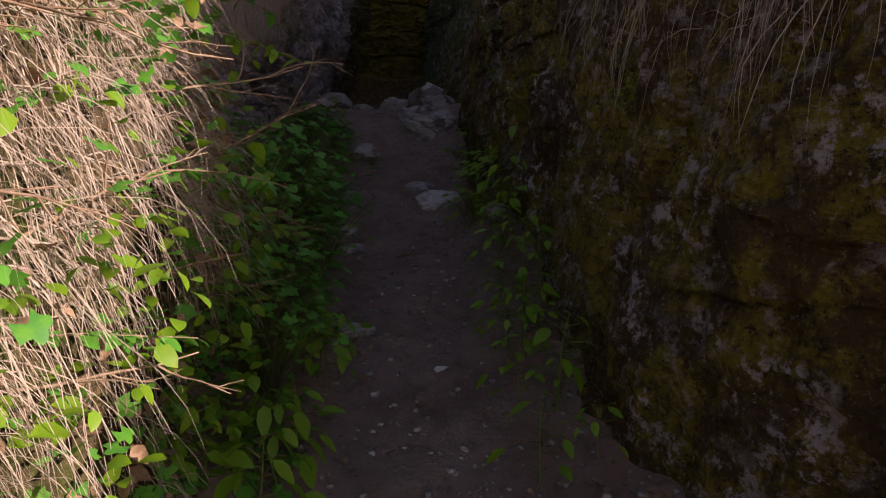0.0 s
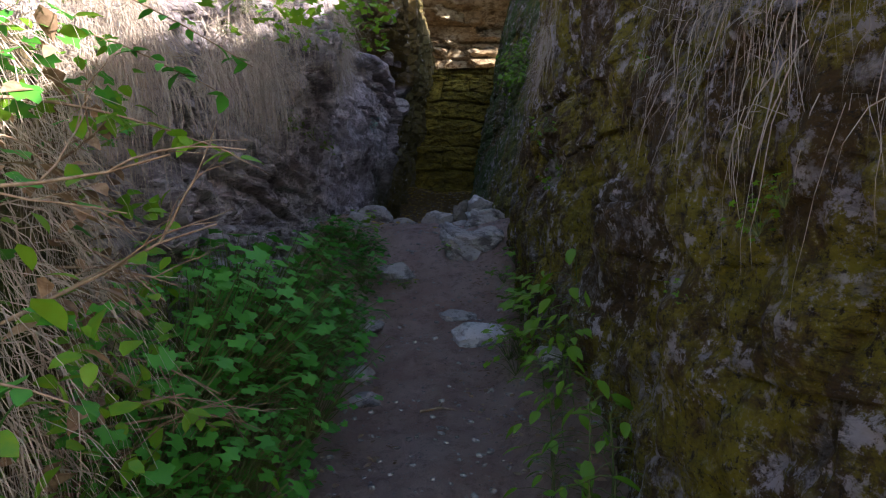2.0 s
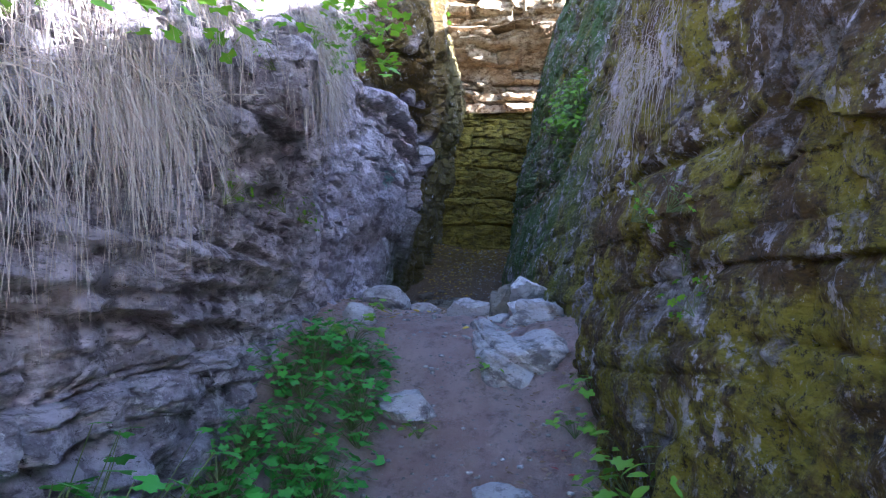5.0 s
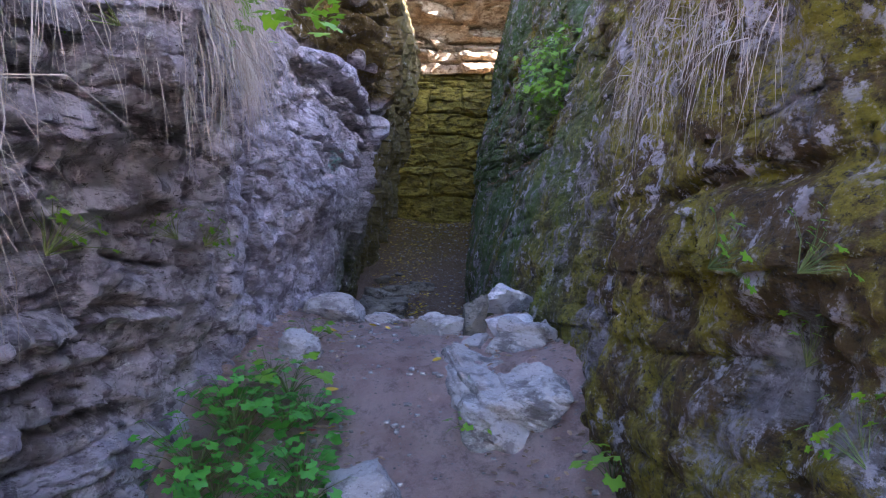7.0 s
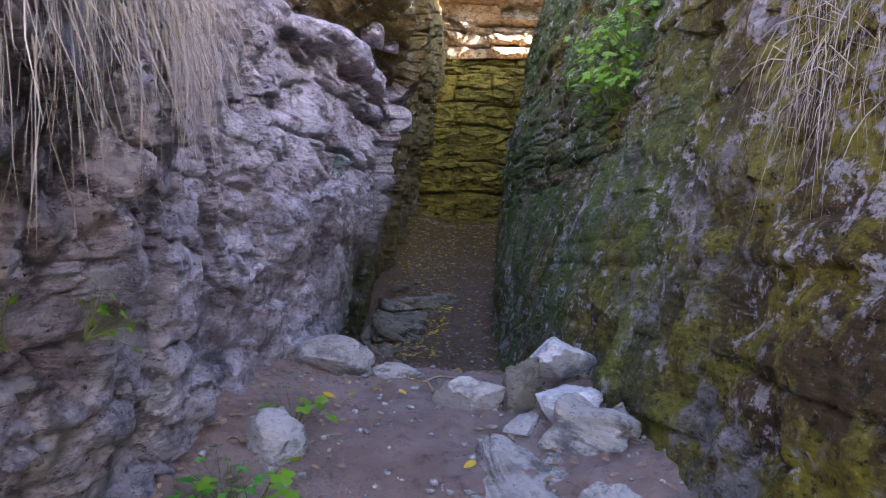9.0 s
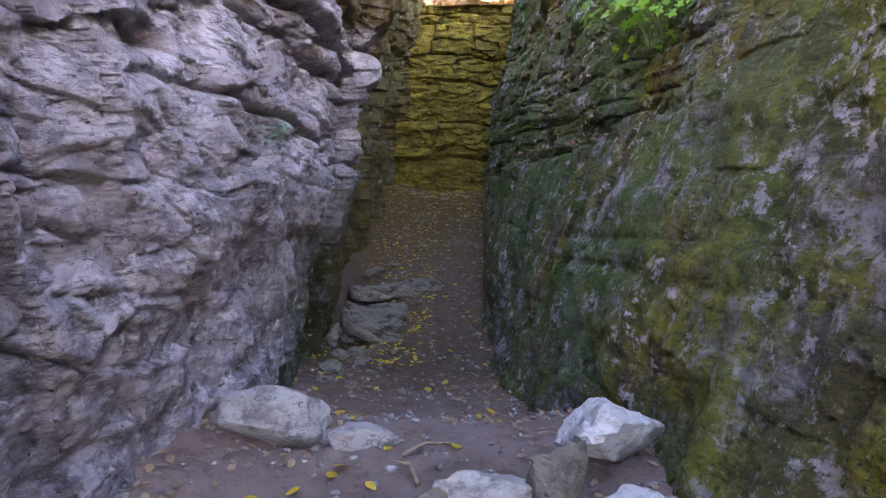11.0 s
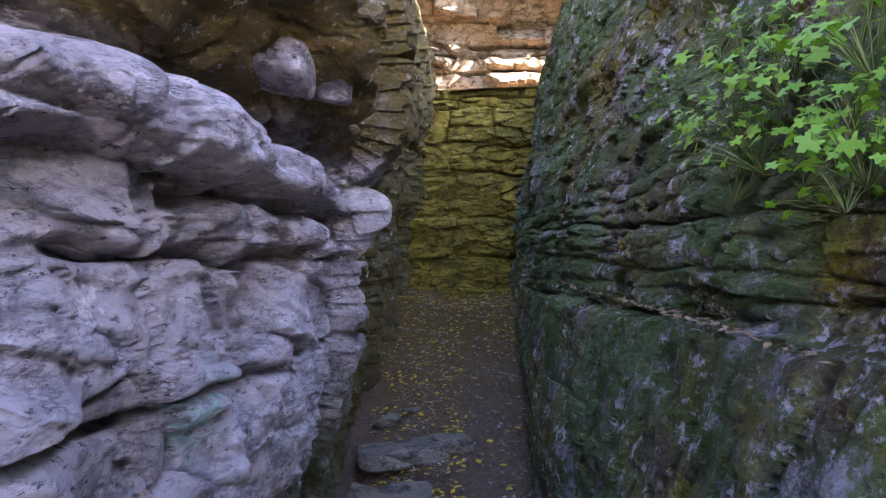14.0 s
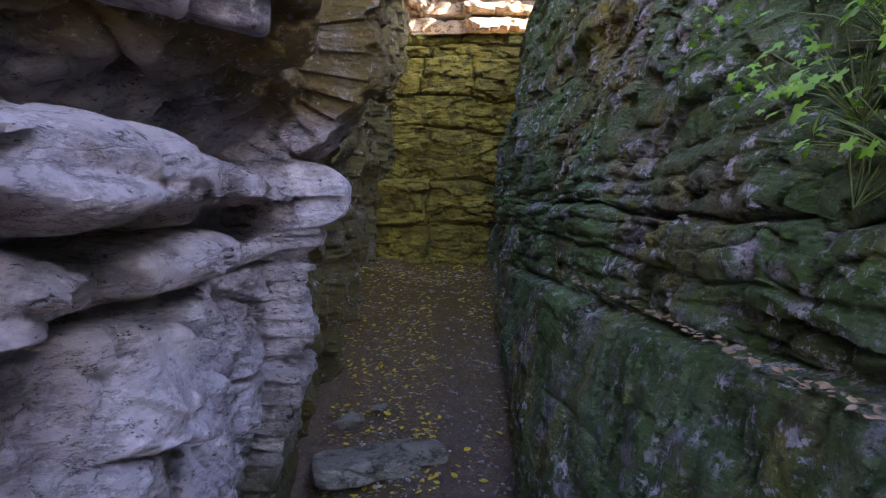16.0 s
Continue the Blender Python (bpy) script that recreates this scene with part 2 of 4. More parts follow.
        base = mixed(t, maths(t, "MULTIPLY", zones[2], fuzz(t, 2.2, 8, 0.7, lo=0.2, hi=0.5)), base, (0.13, 0.105, 0.03))
    base = mixed(t, maths(t, "MULTIPLY", fuzz(t, 11, 12, 0.78, (1, 1, 2.6), lo=0.53, hi=0.60), 0.4), base, dark)
    base = mixed(t, fuzz(t, 24, 10, 0.8, (1, 1, 2.2), lo=0.56, hi=0.63), base, dark)
    base = mixed(t, maths(t, "MULTIPLY", fuzz(t, 48, 8, 0.8, lo=0.57, hi=0.64), 0.4), base, tuple(min(0.75, 1.3 * c) for c in pale))
    base = mixed(t, maths(t, "MULTIPLY", fuzz(t, 13, 10, 0.75, lo=crust[0], hi=crust[1]), fuzz(t, 2.3, 6, 0.6, lo=0.42, hi=0.58)), base, tuple(min(0.7, 1.25 * c) for c in pale))
    split = maths(t, "MULTIPLY", cracks(t, 9, (1, 0.55, 2.4), (fissure, 0, 0), 0.05, 0.6), fuzz(t, 3.5, 6, 0.65, lo=0.5, hi=0.6))
    split = maths(t, "ADD", split, maths(t, "MULTIPLY", cracks(t, 26, (1, 0.6, 1.8), (fissure, 0, 0), 0.08, 0.6), fuzz(t, 8, 6, 0.65, lo=0.5, hi=0.62)))
    base = mixed(t, maths(t, "MULTIPLY", split, 0.4), base, tuple(0.8 * c for c in dark))
    t.links.new(base, p.inputs["Base Color"])
    p.inputs["Roughness"].default_value = 0.85
    p.inputs["Specular IOR Level"].default_value = 0.3
    h1 = fuzz(t, 34, 14, 0.72, (1, 1, 1.6), lo=0.3, hi=0.7)
    h2 = fuzz(t, 110, 8, 0.75, lo=0.2, hi=0.8)
    chip = fuzz(t, 13, 0, 0, (1, 0.7, 1.7), lo=0.0, hi=0.9, kind="voronoi")
    flake = fuzz(t, 41, 0, 0, (1, 0.7, 1.5), lo=0.0, hi=0.9, kind="voronoi")
    hh = maths(t, "ADD", maths(t, "ADD", maths(t, "MULTIPLY", h1, 0.25), maths(t, "MULTIPLY", flake, 0.2)), maths(t, "ADD", maths(t, "MULTIPLY", h2, 0.1), maths(t, "MULTIPLY", chip, 0.3)))
    hh = maths(t, "SUBTRACT", maths(t, "ADD", hh, 0.15), maths(t, "MULTIPLY", split, 0.35))
    relief(t, p, hh, 1.0, depth)
    return m


def plant_material(name, a, b, gloss=0.5, through_=0.3):
    m, t, p = nodes_of(name)
    info = t.nodes.new("ShaderNodeObjectInfo")
    geo = t.nodes.new("ShaderNodeNewGeometry")
    isl = maths(t, "MULTIPLY", geo.outputs["Random Per Island"], 0.6)
    col = mixed(t, maths(t, "ADD", maths(t, "MULTIPLY", info.outputs["Random"], 0.5), isl), a, b)
    col = mixed(t, fuzz(t, 40, 4, 0.6), col, tuple(0.75 * c for c in a))
    t.links.new(col, p.inputs["Base Color"])
    p.inputs["Roughness"].default_value = gloss
    if through_:
        tr = t.nodes.new("ShaderNodeBsdfTranslucent")
        t.links.new(col, tr.inputs[0])
        mx = t.nodes.new("ShaderNodeMixShader")
        mx.inputs[0].default_value = through_
        t.links.new(p.outputs[0], mx.inputs[1])
        t.links.new(tr.outputs[0], mx.inputs[2])
        t.links.new(mx.outputs[0], t.nodes["Material Output"].inputs[0])
    return m


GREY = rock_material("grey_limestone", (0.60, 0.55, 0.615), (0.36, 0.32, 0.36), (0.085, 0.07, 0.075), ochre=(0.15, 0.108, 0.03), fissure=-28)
STONE = rock_material("loose_limestone", (0.56, 0.52, 0.50), (0.40, 0.36, 0.345), (0.15, 0.13, 0.12), depth=0.012)
MOSSY = rock_material("mossy_limestone", (0.47, 0.43, 0.47), (0.25, 0.22, 0.215), (0.045, 0.035, 0.028),
                      (0.27, 0.225, 0.018), (0.385, 0.475), (0.105, 0.062, 0.02), (0.53, 0.60), (0.085, 0.16, 0.035), depth=0.055, fissure=60)
# Back wall limestone, its olive colour painting in warm bounced light.
OLIVE = rock_material("bounce_tinted_limestone", (0.32, 0.245, 0.035), (0.18, 0.135, 0.018), (0.035, 0.027, 0.008))
CHALK = rock_material("white_limestone", (0.80, 0.77, 0.78), (0.60, 0.57, 0.58), (0.25, 0.22, 0.2), depth=0.012)
SLATE = rock_material("dull_damp_limestone", (0.30, 0.265, 0.22), (0.19, 0.165, 0.13), (0.06, 0.05, 0.04), depth=0.015)
OCHRE = rock_material("ochre_limestone", (0.50, 0.41, 0.28), (0.30, 0.20, 0.10), (0.07, 0.05, 0.03))


def soil_material():
    m, t, p = nodes_of("trodden_soil")
    base = mixed(t, fuzz(t, 3.0, 8, 0.65), (0.50, 0.335, 0.295), (0.66, 0.49, 0.45))
    # darker brown mix, blended in from y 8 to 10
    far_soil = mixed(t, fuzz(t, 20, 8, 0.7), (0.085, 0.055, 0.032), (0.17, 0.12, 0.06))
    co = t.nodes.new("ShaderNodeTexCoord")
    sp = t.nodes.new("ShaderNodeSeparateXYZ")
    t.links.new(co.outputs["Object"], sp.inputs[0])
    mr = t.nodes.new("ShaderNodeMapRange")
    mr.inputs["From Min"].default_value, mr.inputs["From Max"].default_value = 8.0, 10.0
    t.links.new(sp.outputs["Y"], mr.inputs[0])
    base = mixed(t, maths(t, "MULTIPLY", mr.outputs[0], 0.8), base, far_soil)
    # patchy yellow-brown tint from y 11.8 on
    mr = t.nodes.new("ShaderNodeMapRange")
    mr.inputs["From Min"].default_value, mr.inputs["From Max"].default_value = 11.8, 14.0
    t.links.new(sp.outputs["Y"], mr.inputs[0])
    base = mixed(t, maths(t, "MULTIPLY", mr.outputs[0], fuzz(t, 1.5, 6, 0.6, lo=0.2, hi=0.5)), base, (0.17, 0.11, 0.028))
    base = mixed(t, maths(t, "MULTIPLY", fuzz(t, 11, 10, 0.8, lo=0.48, hi=0.68), 0.6), base, (0.14, 0.095, 0.075))
    base = mixed(t, fuzz(t, 75, 6, 0.75, lo=0.58, hi=0.66), base, (0.52, 0.47, 0.44))
    t.links.new(base, p.inputs["Base Color"])
    p.inputs["Roughness"].default_value = 0.95
    p.inputs["Specular IOR Level"].default_value = 0.2
    relief(t, p, fuzz(t, 38, 10, 0.8, lo=0.2, hi=0.8), 1.0, 0.03)
    return m


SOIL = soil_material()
TURF = rock_material("dry_turf", (0.24, 0.18, 0.09), (0.14, 0.10, 0.05), (0.05, 0.04, 0.02), (0.08, 0.12, 0.02), (0.45, 0.6))
STRAW = plant_material("dry_grass", (0.74, 0.66, 0.58), (0.34, 0.25, 0.20), 0.6, 0.35)
HERB = plant_material("herb_leaf", (0.12, 0.46, 0.045), (0.045, 0.26, 0.045), 0.5, 0.35)
LIME = plant_material("young_leaf", (0.24, 0.46, 0.02), (0.10, 0.30, 0.03), 0.5, 0.4)
YELLOW = plant_material("yellow_leaf", (0.75, 0.52, 0.03), (0.55, 0.33, 0.03), 0.6, 0.2)
BROWN = plant_material("brown_leaf", (0.28, 0.17, 0.10), (0.42, 0.30, 0.20), 0.8, 0.1)
TWIG = plant_material("twig_bark", (0.26, 0.17, 0.11), (0.36, 0.28, 0.20), 0.8, 0.0)
STALK = plant_material("green_stalk", (0.12, 0.18, 0.04), (0.20, 0.20, 0.07), 0.6, 0.0)


# ---- ground ----
def path_x(y):
    return np.interp(y, [-80, -1, 0, 2.7, 4.5, 5.8, 7.2, 9.5, 12, 15], [0, 0, 0, -0.08, -0.32, -0.45, -0.75, -0.85, -0.8, -1.0])


def floor_z(x, y):
    x, y = np.asarray(x, float), np.asarray(y, float)
    z = np.interp(y, [-80, -8, 0, 1.5, 3.1, 4.6, 5.4, 5.8, 6.5, 7.2, 7.9, 8.7, 9.8, 10.4, 11.3, 12.3, 13.4, 14.5, 15.8],
                  [-9, -1.2, -0.12, 0.1, 0.42, 0.66, 0.92, 1.14, 1.47, 1.55, 1.5, 1.22, 1.06, 1.08, 1.25, 1.52, 1.80, 2.2, 2.34])
    d = x - path_x(y)
    early = 1 - ramp(y, 5.5, 6.8)
    z = z + early * ((0.22 + 0.2 * bump(y, 3.7, 0.9)) * ramp(d, 0.3, 0.8) + 0.28 * ramp(-d, 0.3, 1.0)) * ramp(y, -6, -1)
    z = z + (1 - early) * (0.10 * ramp(d, 0.3, 0.8) + (0.10 - 0.24 * bump(y, 11.5, 1.2)) * ramp(-d, 0.3, 0.9))
    z = z + 0.022 * rough(x * 2.5, y * 2.5, 0, 4, 3) + 0.013 * rough(x * 14, y * 14, 0, 3, 5) * np.clip(6 / (1 + np.abs(x)), 0, 1)
    far = np.maximum(np.abs(x) - 6, 0) + np.maximum(-4 - y, 0)
    return z + np.clip(far, 0, 30) * 0.05 * grain(x * 0.05, y * 0.05, 0, 11)


gx = spaced((-80, -8, 8), (-8, -2.4, 0.5), (-2.4, -1.6, 0.1), (-1.6, 1.0, 0.02), (1.0, 2.0, 0.1), (2.0, 8, 0.6), (8, 80, 8))
gy = spaced((-80, -8, 8), (-8, 0.6, 0.2), (0.6, 9, 0.02), (9, 16.4, 0.035))
X, Y = np.meshgrid(gx, gy, indexing="ij")
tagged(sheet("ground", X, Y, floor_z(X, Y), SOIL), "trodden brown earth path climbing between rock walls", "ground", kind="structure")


# ---- rock walls ----
def step_up(z, at, soft=0.012):
    return ramp(z, at - soft, at + soft)


def left_x(y, z):
    """West wall without its fine relief: the lean, the ledges, the gaps between beds and the overhang."""
    y, z = np.broadcast_arrays(np.asarray(y, float), np.asarray(z, float))
    x = np.interp(y, [-3, 0.8, 2.5, 3.2, 3.85, 4.3, 5, 5.5, 6.2, 7.2, 7.7, 8.2, 9, 10, 12, 16], [-2.4, -1.3, -1.1, -1.04, -1.15, -1.22, -1.34, -1.33, -1.41, -1.47, -1.49, -1.47, -1.5, -1.6, -1.85, -2.0])
    deep = ramp(y, 6.8, 7.6)
    mid = ramp(y, 3.6, 4.6) * (1 - ramp(y, 5.6, 6.6))
    brink = np.interp(y, [-3, 0, 2, 4, 5, 6, 7, 8, 9], [0.5, 0.9, 1.9, 2.62, 2.95, 3.2, 3.5, 4.6, 5.4])
    x = x - 0.62 * np.maximum(z - brink, 0) * (1 - 0.5 * deep)
    wave = 0.025 * grain(y * 1.3, 0, 0, 3) + 0.012 * grain(y * 5, 1, 0, 4)
    x = x + mid * 0.22 * (np.clip(z, 1.6, 2.55) - 1.6) + 0.12 * bump(y, 4.95, 0.42) * step_up(z + wave, 2.33 + 0.12 * (y - 4.9), 0.03)
    near = ramp(y, 2.6, 3.2) * (1 - ramp(y, 5.2, 5.8))
    for top, slope_, y0, cut in ((1.73, -0.12, 3.85, 0.08), (1.90, -0.06, 3.9, 0.06), (1.36, -0.05, 4.2, 0.06), (2.1, 0.08, 4.4, 0.04)):
        edge = z - (top + slope_ * (y - y0) + wave * 1.5)
        x = x - near * cut * np.where(edge < 0, np.exp(edge / 0.085), 1 - step_up(edge, 0.012))
    x = x + deep * (0.11 * ramp(z, 2.0, 2.5) * (1 - ramp(y, 9.5, 12)) - 0.16 * ramp(-z, -2.1, -1.2) * ramp(y, 7.8, 9.5))
    w = z + wave + 0.02 * ramp(y, 8, 9)
    out = deep * (1 - ramp(y, 10.0, 11.2))
    far = ramp(y, 7.45, 7.8)
    x = x - out * 0.07 * bump(w + 0.05 * (y - 7.9), 2.70, 0.013)
    x = x - out * 0.05 * step_up(w, 2.74) * (1 - step_up(w, 2.98)) * ramp(grain(y * 2.2, 3, 0, 8), -0.1, 0.1)
    x = x + out * (far * (-0.10 * bump(w, 3.0, 0.014) + 0.05 * step_up(w, 3.015) - 0.17 * step_up(w, 3.095, 0.016) * ramp(y, 7.7, 8.1)) + (0.17 * ramp(y, 7.7, 8.1) * far + 0.10) * step_up(w, 3.165, 0.016))
    x = x - out * 0.36 * ramp(w, 3.235, 3.31) * (1 - 0.4 * ramp(y, 9.0, 10))
    lip = np.interp(y, [6.9, 7.4, 8.0, 8.5, 9, 10, 11, 12.5, 16], [0.0, 0.42, 0.52, 0.48, 0.44, 0.28, 0.16, 0.08, 0.1])
    x = x + lip * ramp(w + 0.04 * grain(y * 2, 5, 0, 2), 3.30, np.interp(y, [7.2, 7.8, 8.3, 8.6, 10], [4.05, 3.9, 3.72, 3.55, 3.55]))
    x = x - deep * 0.08 * bump(w, 3.72 + 0.1 * (y - 8), 0.02) - deep * 0.09 * bump(w, 4.22, 0.03) + 0.15 * ramp(z, 4.1, 4.8) * ramp(y, 11.5, 12.8)
    hole = 1.3 * bump(y, 7.13, 0.10) * bump(z, 2.83, 0.045) + bump(y, 5.55, 0.07) * bump(z, 2.46, 0.09) + 0.6 * bump(y, 7.42, 0.07) * bump(z, 3.06, 0.03)
    return x - 0.16 * hole


def left_relief(y, v):
    """How far the west wall's face stands out at y, v along its profile."""
    deep = ramp(y, 6.7, 7.3)
    calm = 1 - 0.35 * ramp(y, 5.3, 6.0)
    bed = strata(y, v + 0.1 * y, 21, 0.20, 0.6, 0.055, 0.08) * (0.8 - 0.6 * ramp(y, 5.2, 5.9)) * (1 - 0.5 * ramp(y, 9.2, 10))
    leaves_ = strata(y + 0.25 * v, v + (0.12 + 0.25 * ramp(y, 5.4, 6.2)) * y, 22, 0.06, 0.24, 0.026, 0.03)
    big = chips(y, v, 101, 0.36, 0.8, 0.06, 1.2, -0.75) * (0.9 - 0.15 * deep) + facets(y + 0.8 * v, v - 0.3 * y, 108, 0.26, 1.3, 0.018, 1.0, 0.03)
    mid = chips(y, v, 107, 0.14, 1.7, 0.03, 1.1, -0.5) + facets(y + 0.5 * v, v, 102, 0.09, 1.9, 0.012, 1.0, 0.015)
    fine = chips(y, v, 109, 0.045, 1.8, 0.012, 1.0, -0.6) + 0.004 * rough(y * 18, v * 18, 0, 3, 10)
    return bed + big + calm * mid + (0.6 - 0.35 * ramp(y, 5.4, 6.2)) * leaves_ + fine + 0.02 * rough(y * 1.1, v * 1.1, 1, 3, 8)


def right_x(y, z):
    """East wall without its fine relief."""
    y, z = np.broadcast_arrays(np.asarray(y, float), np.asarray(z, float))
    base = np.interp(y, [-3, 0.6, 1.6, 2.2, 3.1, 4.3, 5.0, 6.4, 7.6, 8.6, 9.9, 11, 14, 16], [2.6, 1.2, 0.78, 0.64, 0.58, 0.42, 0.30, 0.20, 0.05, -0.07, -0.19, -0.36, -0.43, -0.5])
    lean = np.interp(y, [0, 3, 5, 7.5, 10, 12, 15], [0.02, 0.08, 0.10, 0.27, 0.24, 0.2, 0.08])
    low = np.interp(y, [0, 4, 8, 12, 16], [1.2, 1.7, 2.0, 2.2, 2.6])
    x = base + lean * (z - low)
    deep = ramp(y, 7.6, 8.6)
    wave = 0.02 * grain(y * 1.7, 2, 0, 5) + 0.01 * grain(y * 6, 3, 0, 5)
    w = z + wave
    shelf = 2.70 - 0.05 * (y - 9)
    x = x + deep * (1 - ramp(y, 12.6, 14)) * (0.075 * step_up(w, shelf, 0.014) + 0.06 * bump(w, shelf + 0.02, 0.016) * ramp(grain(y * 1.6, 9, 0, 3), -0.3, 0.2) + 0.035 * step_up(w, 3.10) + 0.09 * bump(w, 3.10, 0.014) - 0.05 * ramp(w, 2.72, 3.05) + 0.03 * bump(w, 2.88, 0.012))
    x = x + 0.10 * ramp(-z, -1.9, -1.2) * ramp(y, 9, 11)
    near = bump(y, 5.0, 0.9)
    x = x + near * 0.07 * bump(w + 0.05 * (y - 5), 2.28, 0.03) - 0.08 * bump(y, 4.9, 0.35) * bump(z, 2.1, 0.10) + 0.08 * bump(y, 4.9, 0.4) * bump(z, 1.85, 0.12)
    x = x + 0.6 * np.maximum(z - np.interp(y, [-3, 0, 1.5], [0.6, 2.2, 5.6]), 0) * (1 - ramp(y, 0.5, 2))
    return x + 0.16 * ramp(z, 3.6, 4.3) * ramp(y, 10.8, 11.8) - 0.10 * bump(y, 12.6, 0.6) * ramp(z, 4.25, 4.4)


def right_relief(y, v):
    deep = ramp(y, 7.4, 8.6)
    above = deep * ramp(v, 2.62, 2.72)
    lower = deep - above
    blocks = strata(y, v, 44, 0.16, 0.30, 0.06, 0.07, 1.3) * (0.22 + 0.2 * above) + above * facets(y, v, 134, 0.13, 1.6, 0.024, 0.6, 0.035)
    knobs = chips(y, v, 104, 0.36, 1.3, 0.06, 1.0, 0.3) * (1 - 0.55 * lower) + chips(y, v, 105, 0.13, 1.2, 0.026, 1.0, 0.5) * (1 - 0.6 * lower)
    fissures = 0.03 * (1 - above) * lower * facets(v * 0.5, y + 0.2 * v, 133, 0.16, 3.0, 0.5, 0.8, 0.9)
    fine = chips(y, v * 0.7, 106, 0.055, 1.0, 0.012) + 0.007 * rough(y * 14, v * 14, 3, 3, 30)
    lumps = (1 - deep) * 0.018 * ridge(y * 4, v * 4, 2, 3, 35)
    return blocks + knobs + fissures + fine + lumps + 0.03 * rough(y * 1.3, v * 1.3, 5, 3, 28)


def rim_left(y):
    return np.interp(y, [-3, 0, 3, 6, 9, 12, 16.4], [1.2, 2.0, 3.6, 4.7, 6.0, 6.6, 6.8])


# Heights out of view are set by where the west wall's shade falls.
def rim_right(y):
    return np.interp(y, [-3, -1, 0.1, 0.45, 0.9, 1.3, 2.0, 3.4, 5, 7.5, 9, 10, 12, 13.6, 14.6, 15.4, 16.4], [-0.2, 0.6, 1.25, 1.8, 2.35, 2.6, 2.9, 3.25, 3.95, 4.65, 5.3, 5.7, 6.2, 6.2, 5.3, 4.9, 4.6])


def build_wall(ys, face, relief_, rim, side, rows, clear):
    """Points of a wall: profiles sampled evenly along their length, then moved out along the normal."""
    foot = np.interp(ys, [-3, 0, 5, 8, 16.4], [-1.6, -0.6, 0.4, 0.8, 1.2])
    top = rim(ys)
    k = np.linspace(0, 1, 1100)
    z = foot[:, None] + (top - foot)[:, None] * k
    x = face(np.repeat(ys[:, None], len(k), 1), z)
    length = np.hypot(np.diff(x, axis=1), np.diff(z, axis=1))
    middle = 0.5 * (z[:, 1:] + z[:, :-1])
    lo, hi = np.interp(ys, *clear[0])[:, None], np.interp(ys, *clear[1])[:, None]
    dense = 1 + 2.2 * ramp(middle, lo - 0.2, lo) * (1 - ramp(middle, hi, hi + 0.3))
    zero = np.zeros((len(ys), 1))
    weighed = np.concatenate([zero, np.cumsum(length * dense, 1)], 1)
    weighed /= weighed[:, -1:]
    q = np.linspace(0, 1, rows)
    X, Z = (np.stack([np.interp(q, weighed[i], a[i]) for i in range(len(ys))]) for a in (x, z))
    trend = np.stack([np.convolve(np.pad(row, 24, mode="edge"), np.ones(49) / 49, mode="valid") for row in X])
    dx, dz = np.gradient(trend, axis=1), np.gradient(Z, axis=1)
    size = np.hypot(dx, dz) + 1e-9
    yy = np.repeat(ys[:, None], rows, 1)
    h = relief_(yy, Z + 0.5 * side * X)
    h[:, -1] = 0
    return X + side * h * dz / size, yy, Z - 0.6 * side * h * dx / size


lx, ly, lz = build_wall(spaced((-3, 2.4, 0.12), (2.4, 3.2, 0.03), (3.2, 6.6, 0.013), (6.6, 9.4, 0.0075), (9.4, 11.5, 0.018), (11.5, 16.4, 0.045)), left_x, left_relief, rim_left, 1, 520, (([3, 5, 7, 9, 12], [1.0, 1.4, 2.2, 2.4, 2.0]), ([3, 5, 7, 9, 12], [2.6, 2.9, 3.5, 3.9, 4.4])))
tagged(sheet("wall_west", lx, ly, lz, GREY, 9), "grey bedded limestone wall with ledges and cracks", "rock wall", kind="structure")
rx_, ry_, rz_ = build_wall(spaced((-3, 0.6, 0.12), (0.6, 2.0, 0.025), (2.0, 6.8, 0.014), (6.8, 10.8, 0.0095), (10.8, 16.4, 0.035)), right_x, right_relief, rim_right, -1, 420, (([2, 5, 8, 12], [1.0, 1.4, 1.7, 1.6]), ([2, 5, 8, 12], [2.4, 2.9, 3.5, 4.2])))
tagged(sheet("wall_east", rx_[:, ::-1], ry_[:, ::-1], rz_[:, ::-1], MOSSY, 11), "dark mossy limestone wall beside the path", "rock wall", kind="structure")

# back wall
bx, bz = np.meshgrid(spaced((-2.4, 0.4, 0.025)), spaced((1.6, 5.15, 0.018)), indexing="ij")
by = 15.35 + 0.13 * (bz - 2.3) - 1.2 * strata(bx, bz + 0.05 * grain(bx * 2.5, bz * 2, 0, 9), 63, 0.42, 0.9, 0.05, 0.09, 0.8) - facets(bx, bz, 110, 0.17, 2.4, 0.028, 1.0, 0.02) - facets(bx, bz, 111, 0.07, 2.8, 0.014, 1.0, 0.01) - 0.04 * rough(bx * 2, bz * 2, 0, 4, 41)
tagged(sheet("wall_north", bx, by, bz, OLIVE, 12), "bedded rock face closing the cleft, olive from painted-in bounce light", "rock wall", kind="structure")
# upper sunlit face and the shelf below it
ux, uk = np.meshgrid(spaced((-4.5, 3.5, 0.035)), spaced((0, 1, 0.006)), indexing="ij")
uz = np.where(uk < 0.2, 5.12 + 0.8 * uk, 5.28 + (uk - 0.2) * 5.0)
